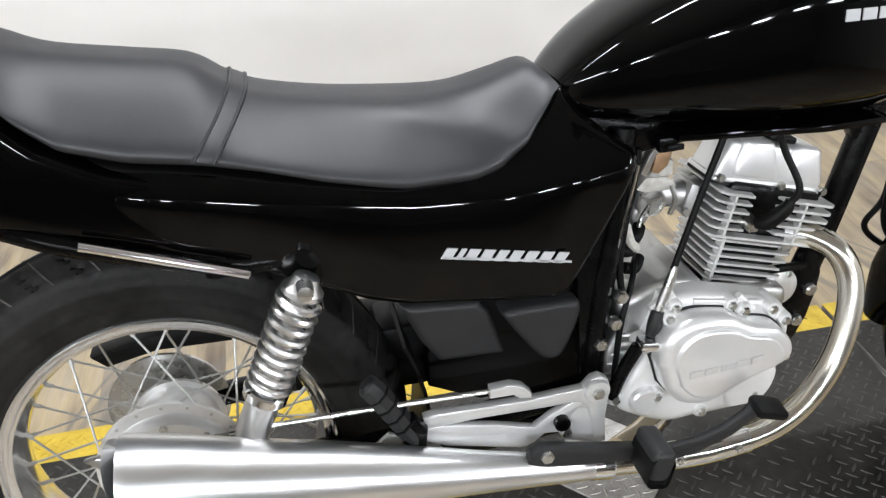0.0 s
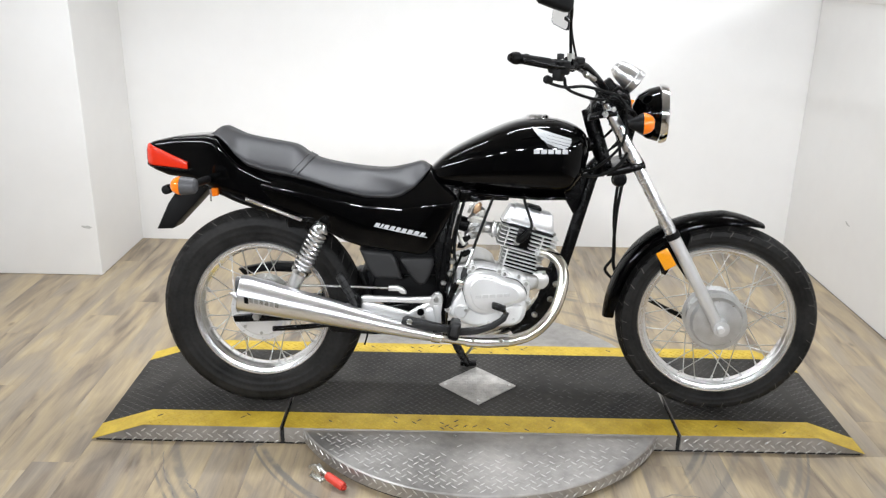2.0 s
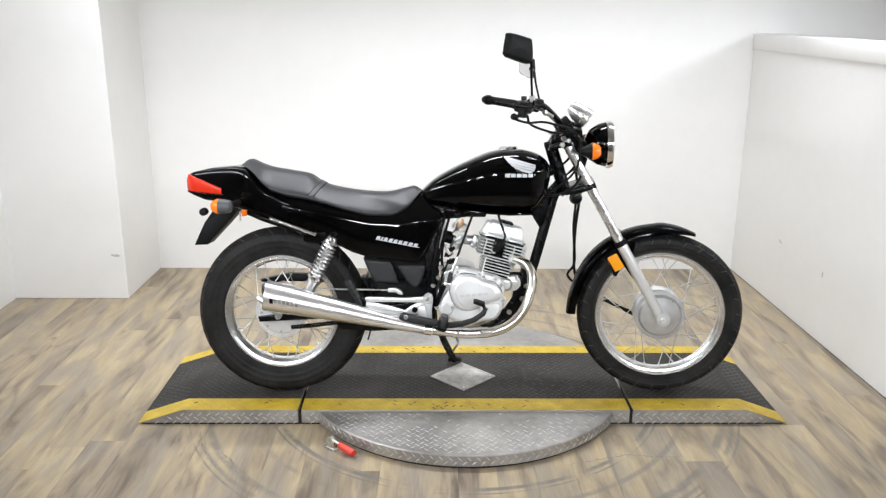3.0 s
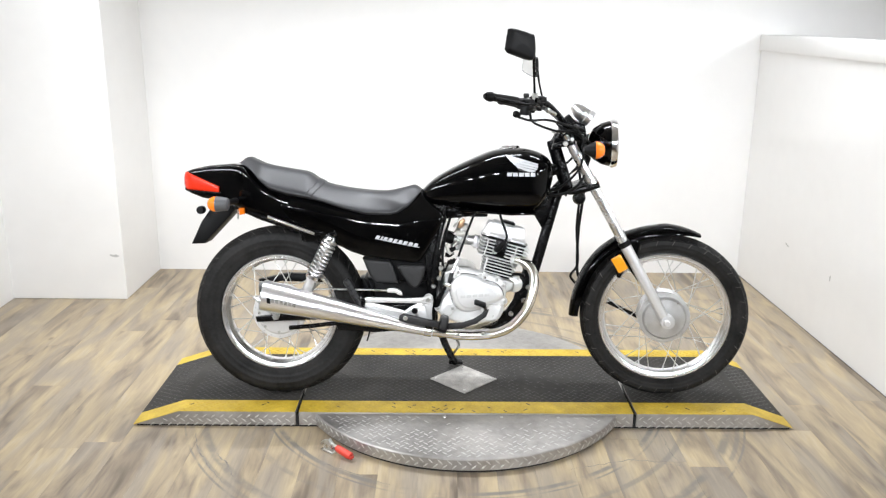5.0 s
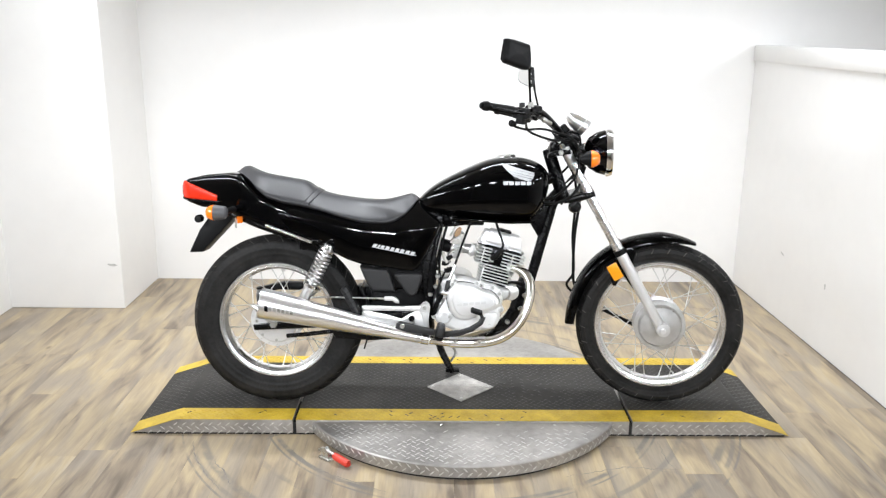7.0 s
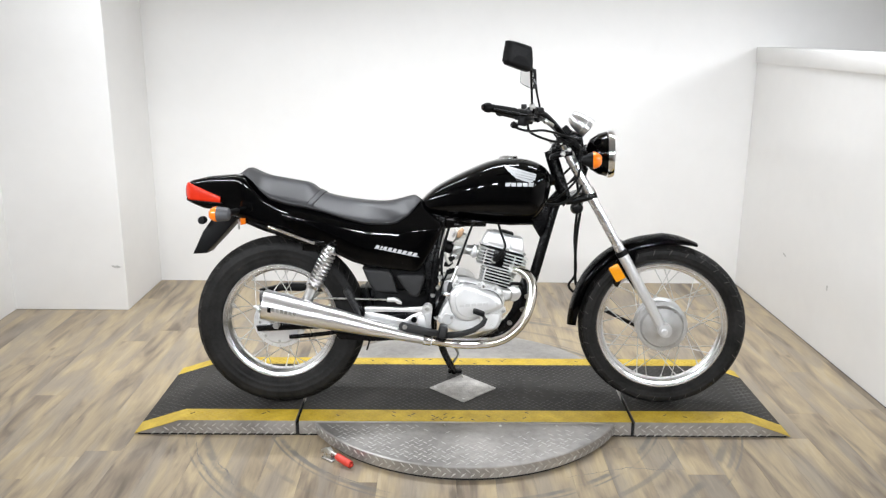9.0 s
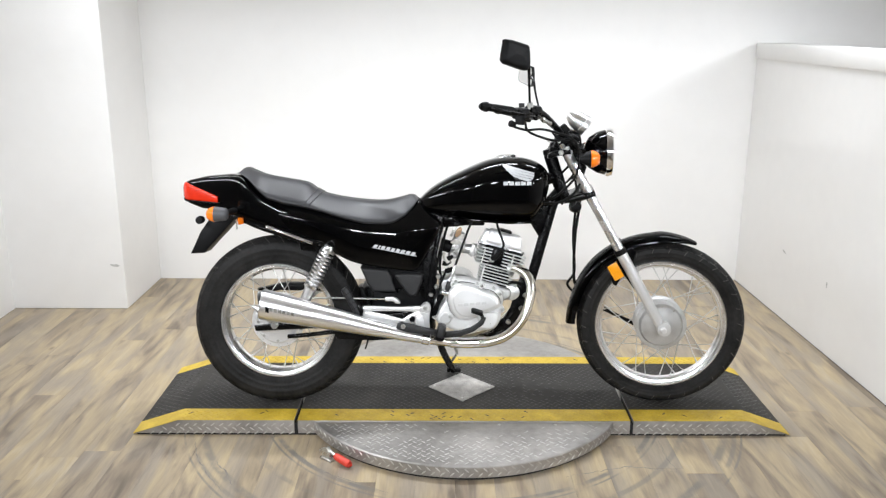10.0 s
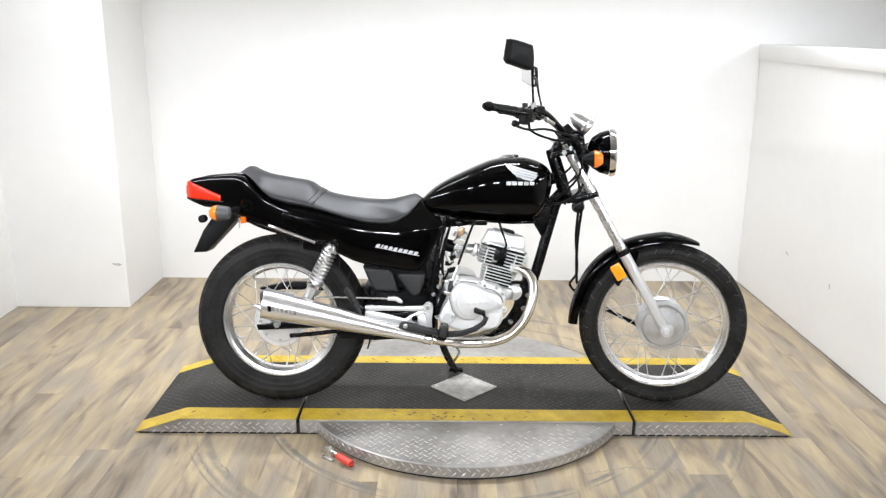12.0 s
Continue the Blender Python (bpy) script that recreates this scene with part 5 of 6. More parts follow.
mount = part("engine_mount", slab([(0.905, 0.475), (0.93, 0.46), (0.94, 0.43), (0.937, 0.4), (0.928, 0.36), (0.913, 0.326), (0.889, 0.299), (0.866, 0.283), (0.82, 0.27), (0.815, 0.3), (0.845, 0.32), (0.87, 0.36), (0.885, 0.42)], -0.03, -0.018, 0.003), FRAME, bike, "black front engine mount plate")
for bx, bz in ((0.924, 0.405), (0.909, 0.356), (0.862, 0.306)):
    part("mount_bolt", lathe([(0, -0.0385), (0.0065, -0.0385), (0.009, -0.036), (0.0095, -0.03), (0, -0.03)], 16, None, Matrix.Translation((bx, 0, bz))), STEEL, mount)

# carburettor and intake
carb = part("carburettor", lathe([(0, -0.026), (0.017, -0.0255), (0.02, -0.022), (0.0205, 0.03), (0, 0.032)], 28, None, Matrix.Translation((0.67, 0, 0.578))), CAST, bike, "cast alloy carburettor")
part("throttle_wheel", lathe([(0.0165, -0.033), (0.0195, -0.0325), (0.017, -0.0305), (0.0195, -0.0285), (0.0165, -0.028)], 28, None, Matrix.Translation((0.67, 0, 0.578)), True), STEEL, carb)
for k in range(3):
    part("wheel_spoke", tube([(0.67, -0.0305, 0.578), (0.67 + 0.018 * math.cos(k * 2.1 + 0.4), -0.0305, 0.578 + 0.018 * math.sin(k * 2.1 + 0.4))], 0.0022, 6, bend=False), STEEL, carb)
part("carb_top", tube([(0.672, -0.01, 0.59), (0.681, -0.01, 0.622), (0.684, -0.01, 0.634), (0.686, -0.01, 0.64)], [0.021, 0.0215, 0.02, 0.012], 18), CAST, carb)
part("carb_cap", slab([(0.646, 0.6), (0.66, 0.615), (0.69, 0.611), (0.703, 0.6), (0.7, 0.593), (0.66, 0.593)], -0.034, 0.02, 0.003), PALE, carb, "pale oxidised carburettor flange")
part("float_bowl", tube([(0.664, -0.005, 0.57), (0.656, -0.005, 0.548), (0.654, -0.005, 0.54)], [0.02, 0.019, 0.012]), CAST, carb)
part("diaphragm_lug", box(0.676, 0.698, -0.032, -0.01, 0.612, 0.634, 0.004), PALE, carb, "pale oxidised carburettor lug")
part("brass_lever", slab([(0.662, 0.625), (0.668, 0.648), (0.682, 0.66), (0.69, 0.652), (0.684, 0.632), (0.672, 0.622)], -0.042, -0.037, 0.001), BRASS, carb, "brass choke lever")
part("throttle_bracket", slab([(0.644, 0.628), (0.655, 0.652), (0.668, 0.67), (0.674, 0.668), (0.662, 0.646), (0.652, 0.624)], -0.05, -0.046, 0.001), STEEL, carb)
part("throttle_link", tube([(0.662, -0.04, 0.578), (0.647, -0.048, 0.56), (0.644, -0.05, 0.525)], 0.003, 8), STEEL, carb)
part("choke_link", tube([(0.69, -0.045, 0.605), (0.694, -0.048, 0.585), (0.69, -0.045, 0.565)], 0.0035, 8), STEEL, carb)
part("intake_pipe", tube([(0.685, -0.005, 0.578), (0.71, -0.005, 0.575), (0.735, -0.005, 0.572), (0.742, -0.005, 0.571)], [0.019, 0.018, 0.022, 0.024], 20), CAST, carb, "alloy intake pipe")
part("intake_flange", slab([(0.722, 0.547), (0.716, 0.56), (0.727, 0.596), (0.737, 0.592), (0.736, 0.552)], -0.03, 0.02, 0.003), CAST, carb)
part("flange_bolt", bolt(0.718, -0.03, 0.559, 0.006, 0.006), STEEL, carb)
part("airbox_boot", tube([(0.65, 0.0, 0.58), (0.615, 0.0, 0.59), (0.575, 0.0, 0.6)], [0.023, 0.024, 0.032]), RUBBER, carb)
for bx, bz, r in ((0.65, 0.55, 0.009), (0.644, 0.532, 0.0085), (0.652, 0.505, 0.008)):
    part("rubber_hose", tube([(bx, -0.04, bz), (bx - 0.012, -0.055, bz - 0.006), (bx - 0.026, -0.055, bz - 0.004)], r, 12), RUBBER, carb)
part("hose_clip", tube([(0.622, -0.06, 0.568), (0.628, -0.062, 0.545), (0.638, -0.06, 0.53)], 0.0065, 10), PALE, carb, "pale hose joint")
for k, (bx, bz) in enumerate(((0.612, 0.562), (0.607, 0.53), (0.603, 0.508), (0.618, 0.492))):
    part("fitting", lathe([(0, -0.076), (0.005, -0.075), (0.0065, -0.07), (0.0065, -0.05), (0, -0.05)], 12, None, Matrix.Translation((bx, 0, bz))), PALE if k % 2 else RUBBER, carb)
part("fuel_hose", tube([(0.635, -0.06, 0.665), (0.622, -0.075, 0.62), (0.613, -0.078, 0.575), (0.608, -0.08, 0.52), (0.612, -0.085, 0.47)], 0.0048, 8), RUBBER, bike)
part("vent_hose", tube([(0.64, -0.055, 0.51), (0.625, -0.08, 0.49), (0.606, -0.095, 0.44), (0.598, -0.098, 0.36)], 0.004, 8), RUBBER, bike)
part("edge_trim", tube([(0.62, -0.093, 0.66), (0.61, -0.094, 0.615), (0.598, -0.094, 0.56), (0.592, -0.094, 0.53)], 0.0026, 8), CHROME, bike)
cable = part("clutch_cable", tube([(0.722, -0.105, 0.69), (0.705, -0.109, 0.646), (0.688, -0.112, 0.599), (0.662, -0.118, 0.525)], 0.0042, 10), RUBBER, bike, "black clutch cable")
part("cable_sleeve", tube([(0.664, -0.118, 0.53), (0.656, -0.12, 0.505), (0.643, -0.123, 0.472)], [0.004, 0.0062, 0.0062], 12), STEEL, cable, "bright cable sleeve")
part("cable_boot", tube([(0.643, -0.123, 0.472), (0.638, -0.125, 0.452), (0.632, -0.126, 0.438)], [0.0085, 0.0095, 0.006], 12), GREYPLASTIC, cable)
part("adjuster_stay", slab([(0.632, 0.476), (0.662, 0.498), (0.668, 0.486), (0.64, 0.462)], -0.121, -0.112, 0.002), CASTING, cable)
part("clutch_arm", box(-0.02, 0.02, -0.012, 0.012, -0.007, 0.007, 0.004), RIM, bike, "bright clutch release arm", 35, Matrix.Translation((0.634, -0.132, 0.43)) @ pose(0, 0, 0, 0, 12, 0))
part("release_shaft", tube([(0.618, -0.125, 0.425), (0.6, -0.12, 0.385), (0.588, -0.115, 0.345)], 0.009, 12), FRAME, bike, "black gear shaft cover")
part("fuel_tap", box(0.652, 0.676, -0.08, -0.06, 0.664, 0.684, 0.004), FRAME, bike, "small black fuel tap")
part("tap_lever", box(0.66, 0.682, -0.086, -0.08, 0.668, 0.676, 0.002), PLASTIC, bike)
part("coil", box(0.70, 0.77, -0.05, 0.05, 0.665, 0.70, 0.006), PLASTIC, bike, "black ignition coil under the tank")

# fork and front end
FDIR = Vector((1.423 - 1.057, 0, 0.287 - 0.938)).normalized()
# the steering is turned a little to the right; these parts turn with it
FRONT = ("front_wheel", "front_turn_signal", "fork_tube", "fork_slider", "axle_lug", "upper_clamp", "lower_clamp", "fork_cap", "headlight_ear", "headlight", "gauge",
         "gauge_bracket", "handlebar", "hand_grip", "switch_gear", "brake_lever", "clutch_lever", "bar_clamp", "lever_perch", "mirror_stalk", "master_cylinder", "front_mudguard",
         "mudguard_bracket", "fork_reflector")
HEAD = Vector((1.03, 0, 0.85))
AXLE = Vector((1.428, 0, 0.302))
STEER = Matrix.Translation(AXLE) @ Matrix.Rotation(radians(-1.1), 4, "Y") @ Matrix.Translation(HEAD - AXLE) @ Matrix.Rotation(radians(-8), 4, -FDIR) @ Matrix.Translation(-HEAD)
UNSTEER = (Matrix.Translation(HEAD) @ Matrix.Rotation(radians(-8), 4, -FDIR) @ Matrix.Translation(-HEAD)).inverted()


def pre(x, y, z, s=-1):
    """A point of the turned right half, taken back to straight ahead; s = 1 gives its mirror image."""
    out = min(1.0, max(0.0, (-y - 0.06) / 0.2))
    p = UNSTEER @ Vector((x + 0.009 * out, y, z + (0.0495 if s < 0 else 0.014) * out))
    return (p.x, -s * p.y, p.z)


def fork_at(d, y):
    p = Vector((1.073, y, 0.951)) + Vector((0.4790, 0, -0.8778)) * d
    return (p.x, p.y, p.z)


for s in (-1, 1):
    y = s * 0.085
    leg = part("fork_tube", tube([fork_at(-0.01, y), fork_at(0.43, y)], 0.0175, 20, bend=False), FORK, bike, "chrome fork tube")
    part("fork_slider", tube([fork_at(0.418, y), fork_at(0.425, y), fork_at(0.6, y), fork_at(0.7, y), fork_at(0.745, y), fork_at(0.757, y)], [0.018, 0.0195, 0.0185, 0.0178, 0.017, 0.012], 20), SILVER, bike, "silver painted fork slider")
    part("fork_seal", tube([fork_at(0.405, y), fork_at(0.425, y)], 0.021, 20, bend=False), RUBBER, leg)
    part("axle_lug", lathe([(0, -0.022), (0.024, -0.02), (0.026, 0), (0.024, 0.02), (0, 0.022)], 24, None, Matrix.Translation((1.432, s * 0.085, 0.302))), SILVER, bike)
upper = part("upper_clamp", slab([(1.01, 0.925), (1.013, 0.941), (1.056, 0.956), (1.09, 0.958), (1.093, 0.94), (1.046, 0.933)], -0.105, 0.105, 0.005), FRAME, bike, "black upper fork clamp")
part("bar_holder", slab([(1.016, 0.938), (1.02, 0.972), (1.038, 0.988), (1.06, 0.985), (1.075, 0.945)], -0.05, 0.05, 0.014, 3), FRAME, upper, "black handlebar holder")
part("clamp_bolt", bolt(1.058, -0.105, 0.946, 0.01, 0.008), STEEL, upper)
part("lower_clamp", slab([(1.071, 0.764), (1.076, 0.782), (1.126, 0.799), (1.176, 0.808), (1.182, 0.791), (1.126, 0.772)], -0.108, 0.108, 0.006), FRAME, bike, "black lower fork clamp")
part("fork_cap", tube([fork_at(-0.028, -0.085), fork_at(-0.008, -0.085)], 0.015, 12, bend=False), CHROME, bike)
part("fork_cap", tube([fork_at(-0.028, 0.085), fork_at(-0.008, 0.085)], 0.015, 12, bend=False), CHROME, bike)
for s in (-1, 1):
    part("headlight_ear", slab([(1.098, 0.925), (1.12, 0.935), (1.165, 0.937), (1.17, 0.92), (1.14, 0.9), (1.14, 0.83), (1.128, 0.83), (1.122, 0.89)], s * 0.06, s * 0.066, 0.002), FRAME, bike, "black headlight ear bracket")
HL = Matrix.Translation((1.219, 0, 0.937)) @ Matrix.Rotation(radians(-90), 4, "Z") @ Matrix.Scale(0.92, 4)
lampshell = part("headlight", lathe([(0, -0.085), (0.03, -0.083), (0.06, -0.066), (0.08, -0.035), (0.088, -0.005), (0.088, 0.0), (0.0, 0.0)], 48, None, HL), GLOSS, bike, "round headlight with black shell and chrome ring")
part("rim", lathe([(0.086, -0.004), (0.094, 0.0), (0.095, 0.01), (0.09, 0.024), (0.084, 0.026), (0.084, 0.02), (0.084, -0.004)], 48, None, HL, True), CHROME, lampshell, "chrome headlight ring")
part("lens", lathe([(0, 0.034), (0.04, 0.031), (0.07, 0.026), (0.084, 0.02), (0.084, 0.015), (0.0, 0.02)], 48, None, HL), GLASS, lampshell, "clear glass lens")
part("reflector_bowl", lathe([(0, 0.003), (0.04, 0.005), (0.075, 0.012), (0.083, 0.016), (0.083, 0.002), (0, 0.001)], 48, None, HL), CHROME, lampshell)
# gauges
for s in (-1, 1):
    gm = Matrix.Translation((1.138, s * 0.048, 1.036)) @ Matrix.Rotation(radians(-50), 4, "Y") @ Matrix.Rotation(radians(90), 4, "X") @ Matrix.Scale(0.86, 4)
    g = part("gauge", lathe([(0, 0.075), (0.022, 0.073), (0.036, 0.045), (0.04, 0.01), (0.044, 0.008), (0.044, -0.012), (0.04, -0.016), (0.036, -0.012), (0, -0.012)], 32, None, gm), MUFFLER, bike, "chrome instrument pod")
    part("dial", lathe([(0, -0.0135), (0.034, -0.0135), (0.034, -0.0125), (0, -0.0125)], 32, None, gm), DIAL, g, "black dial face")
part("gauge_stay", slab([(1.06, 0.985), (1.068, 1.006), (1.092, 1.022), (1.125, 1.008), (1.13, 0.985), (1.09, 0.968)], -0.078, 0.078, 0.008, 3), FRAME, upper, "black stay behind the instruments")
part("pilot_lamp_box", box(-0.016, 0.016, -0.03, 0.03, -0.02, 0.022, 0.007, 3), PLASTIC, upper, "black pilot lamp box", 35, pose(1.074, -0.01, 1.018, 0, -40, 0))
part("gauge_bracket", slab([(1.03, 0.962), (1.035, 0.985), (1.075, 0.99), (1.1, 0.985), (1.115, 0.96), (1.1, 0.95), (1.06, 0.955)], -0.075, 0.075, 0.005), FRAME, bike, "black gauge and lamp bracket")
for k in range(5):
    part("wiring", tube([(1.02 + k * 0.012, -0.1 - 0.006 * (k % 3), 0.985 - k * 0.004), (1.06 + k * 0.008, -0.112, 0.972 - k * 0.006), (1.1 + k * 0.006, -0.09, 0.955 - k * 0.006), (1.118, -0.06, 0.92 - k * 0.012), (1.1 - k * 0.01, -0.04, 0.86 - k * 0.01)], 0.0036, 8), RUBBER, bike)
for k in range(4):
    part("wiring", tube([(1.0 + 0.02 * k, -0.11 + 0.012 * (k % 2), 1.0 - 0.012 * k), (1.035 + 0.012 * k, -0.125, 0.965 + 0.006 * (k % 3)), (1.075 + 0.006 * k, -0.115, 0.985 - 0.014 * k), (1.105, -0.09 + 0.01 * k, 0.965 - 0.01 * k), (1.09 - 0.012 * k, -0.07, 0.9)], 0.0033, 8), RUBBER, bike)
# bright bolts added to stand in for glints among the bar wiring
for bx, bz, r in ((1.015, 0.99, 0.007), (1.05, 0.985, 0.006), (1.08, 0.962, 0.008)):
    part("clamp_bolt", bolt(bx, -0.118, bz, r, 0.007), STEEL, upper)
# handlebar
BAR = [(0.748, -0.386, 1.0412), (0.845, -0.335, 1.027), (0.905, -0.285, 1.021), (0.946, -0.235, 1.032), (0.993, -0.17, 1.021), (1.048, -0.09, 0.994)]
right = [pre(*p) for p in BAR]
centre = (1.056, 0, 0.988)
part("handlebar", tube(right + [centre] + [pre(*p, 1) for p in reversed(BAR)], 0.011, 14), FRAME, bike, "black swept-back handlebar")
for s in (-1, 1):
    grip = [pre(0.743, -0.3885, 1.0418, s), pre(0.748, -0.386, 1.0412, s), pre(0.76, -0.38, 1.0396, s), pre(0.769, -0.375, 1.0385, s), pre(0.8, -0.359, 1.034, s), pre(0.845, -0.335, 1.027, s)]
    part("hand_grip", tube(grip, [0.0105, 0.0145, 0.0158, 0.0128, 0.0132, 0.0142], 18), RUBBER, bike, "black rubber hand grip")
    sw = part("switch_gear", box(-0.03, 0.024, -0.018, 0.018, -0.02, 0.017, 0.008, 3), PLASTIC, bike, "black handlebar switch housing", 35, Matrix.Translation(pre(0.877, -0.312, 1.02, s)) @ pose(0, 0, 0, 0, 6, s * 38))
    part("switch_button", box(-0.008, 0.008, -0.024, 0.024, -0.006, 0.008, 0.003), GREYPLASTIC, sw, "", 35)
    part("lever_perch", tube([pre(0.9, -0.29, 1.03, s), pre(0.915, -0.27, 1.03, s), pre(0.93, -0.25, 1.03, s)], 0.017, 12), FRAME, bike)
    part("brake_lever" if s < 0 else "clutch_lever", tube([pre(0.912, -0.285, 1.02, s), pre(0.905, -0.31, 1.018, s), pre(0.87, -0.345, 1.018, s), pre(0.80, -0.385, 1.03, s), pre(0.77, -0.40, 1.035, s)], [0.008, 0.006, 0.0042, 0.0042, 0.0055], 10), FRAME, bike)
    part("bar_clamp", box(1.036, 1.074, s * 0.05 - 0.013, s * 0.05 + 0.013, 0.945, 1.006, 0.006), FRAME, bike)
    fx, fz = (0.034, -0.004) if s > 0 else (0, 0)
    mirror = part("mirror_stalk", tube([pre(0.908 + fx, -0.288, 1.03 + fz, s), pre(0.906 + fx * 0.85, -0.292, 1.06 + fz, s), pre(0.902 + fx * 0.5, -0.31, 1.12 + fz, s), pre(0.897 + fx * 0.3, -0.345, 1.165 + fz, s), pre(0.885 + fx * 0.2, -0.365, 1.18 + fz, s)], [0.0065, 0.0042, 0.0042, 0.006, 0.009]), FRAME, bike, "black mirror stalk")
    part("stalk_nut", tube([pre(0.908 + fx, -0.287, 1.035 + fz, s), pre(0.907 + fx, -0.29, 1.056 + fz, s)], 0.01, 6, bend=False), STEEL, mirror)
    shape = smooth_curve([(-0.066, -0.018), (-0.054, 0.036), (-0.042, 0.05), (0.04, 0.034), (0.056, 0.024), (0.06, -0.03), (0.05, -0.05), (0.03, -0.052), (-0.055, -0.03)], 3)
    shape = [(px * 0.58, pz * 0.92) for px, pz in shape] if s > 0 else [(px * 0.86, pz * 0.93) for px, pz in shape]
    mm = Matrix.Translation(Vector(pre(0.848, -0.385, 1.209, s)) + Vector((0.027, 0, -0.026) if s > 0 else (0.004, 0, -0.008))) @ Matrix.Rotation(-s * radians(38), 4, "Z")
    part("mirror_shell", pillow(shape, s * 0.016, s * -0.008, 0.012, 0.005, 0.05), PLASTIC, mirror, "black plastic mirror shell", 60, mm)
    inner_shape = [(x * 0.93, z * 0.93) for x, z in shape]
    part("mirror_face", slab(inner_shape, s * -0.0085, s * -0.0095), MIRRORGLASS, mirror, "mirror glass", 35, mm)
part("master_cylinder", box(-0.024, 0.024, -0.016, 0.016, -0.012, 0.008, 0.006), PLASTIC, bike, "", 35, Matrix.Translation(pre(0.925, -0.255, 1.04)) @ pose(0, 0, 0, 0, 5, -45))

# clutter round the brake lever perch
part("cable_end", tube([(0.832, -0.318, 1.027), (0.838, -0.315, 1.0255), (0.85, -0.308, 1.022)], [0.0085, 0.0115, 0.009], 14), RUBBER, bike, "black rubber cable boot")
part("cable_adjuster", tube([(0.944, -0.258, 1.043), (0.952, -0.252, 1.039), (0.96, -0.246, 1.036), (0.978, -0.232, 1.028)], [0.0075, 0.0095, 0.0065, 0.006], 12), STEEL, bike, "bright steel cable adjuster")
part("brake_switch", box(-0.014, 0.014, -0.012, 0.012, -0.02, 0.02, 0.005), PLASTIC, bike, "black brake light switch", 35, pose(0.868, -0.318, 1.042, 0, 8, -38))
part("kill_switch", lathe([(0, -0.006), (0.008, -0.006), (0.0095, -0.003), (0.0095, 0.008), (0, 0.009)], 16, None, pose(0.872, -0.305, 1.084, 90, 0, 0)), GREYPLASTIC, bike, "grey kill switch button")
part("bar_end", lathe([(0, -0.004), (0.008, -0.0035), (0.0105, 0), (0, 0.001)], 20, None, Matrix.Translation((0.7345, -0.392, 1.0775)) @ pose(0, 0, 0, 0, 0, -62)), FRAME, bike, "black bar end cap")
# cables
part("throttle_cable", tube([(0.885, -0.3, 1.03), (0.9, -0.28, 1.0), (0.98, -0.18, 0.976), (1.06, -0.09, 0.968), (1.1, -0.03, 0.95), (1.08, 0.02, 0.88), (0.98, 0.03, 0.79)], 0.0042, 8), RUBBER, bike, "black throttle cable")
part("brake_cable", tube([(0.845, -0.314, 1.02), (0.853, -0.31, 1.014), (0.892, -0.29, 1.006), (0.946, -0.26, 1.009), (1.012, -0.2, 0.996), (1.062, -0.145, 0.982), (1.09, -0.13, 0.94), (1.085, -0.12, 0.85), (1.02, -0.09, 0.775), (0.97, -0.06, 0.76)], 0.0042, 8), RUBBER, bike, "black control cable")
part("wiring_loom", tube([(1.13, -0.05, 0.88), (1.09, -0.12, 0.8), (1.03, -0.11, 0.755), (0.96, -0.07, 0.75)], 0.005, 8), RUBBER, bike)
part("speedometer_cable", tube([(1.09, 0.02, 0.96), (1.13, 0.03, 0.84), (1.128, 0.04, 0.74), (1.118, 0.06, 0.62), (1.118, 0.075, 0.50), (1.13, 0.08, 0.42), (1.2, 0.09, 0.36), (1.33, 0.085, 0.29), (1.40, 0.075, 0.285)], 0.0055, 8), RUBBER, bike, "black speedometer cable")
part("front_brake_cable", tube([(1.07, 0.05, 0.95), (1.118, 0.06, 0.8), (1.112, 0.07, 0.62), (1.122, 0.085, 0.48), (1.1, 0.09, 0.42), (1.2, 0.095, 0.35), (1.38, 0.085, 0.26)], 0.005, 8), RUBBER, bike, "black front brake cable")
part("horn", lathe([(0, -0.02), (0.02, -0.018), (0.024, 0), (0.016, 0.015), (0, 0.02)], 28, None, pose(1.1, -0.03, 0.735)), FRAME, bike, "black round horn")

# front mudguard: swept section along an arc about the axle
own = bmesh.new()
rows = []
for k in range(37):
    a = radians(68 + (181 - 68) * k / 36)
    rr = 0.334 + (0.006 if k > 30 else 0) * (k - 30) / 6 + 0.015 * max(0.0, 1 - k / 9) + 0.006 * math.exp(-((k - 21) / 8) ** 2)
    hw = 0.056 * min(1, 0.55 + 0.12 * min(k, 36 - k))
    row = []
    for j in range(15):
        b = radians(-90 + 180 * j / 14)
        row.append(((rr - 0.03 + (0.034 - 0.024 * max(0.0, 1 - k / 7)) * math.cos(b) ** 0.6 if math.cos(b) > 1e-6 else rr - 0.03), hw * math.sin(b), a))
    rows.append([own.verts.new((1.426 + r * math.cos(a2), y, 0.304 + r * math.sin(a2))) for r, y, a2 in row])
for r0, r1 in zip(rows, rows[1:]):
    for j in range(14):
        own.faces.new((r0[j], r0[j + 1], r1[j + 1], r1[j]))
bmesh.ops.solidify(own, geom=own.faces[:], thickness=0.003)
part("front_mudguard", own, GLOSS, bike, "glossy black front mudguard", 50)
for s in (-1, 1):
    part("mudguard_bracket", slab([(1.235, 0.53), (1.285, 0.585), (1.31, 0.60), (1.33, 0.585), (1.315, 0.52), (1.34, 0.45), (1.325, 0.445), (1.285, 0.5), (1.262, 0.455), (1.25, 0.46)], s * 0.058, s * 0.066, 0.002), GLOSS, bike)
part("fork_reflector", box(-0.019, 0.019, -0.006, 0.004, -0.03, 0.03, 0.004), YELLOWLENS, bike, "amber fork reflector", 35, pose(1.254, -0.112, 0.52, 0, -30, 0))

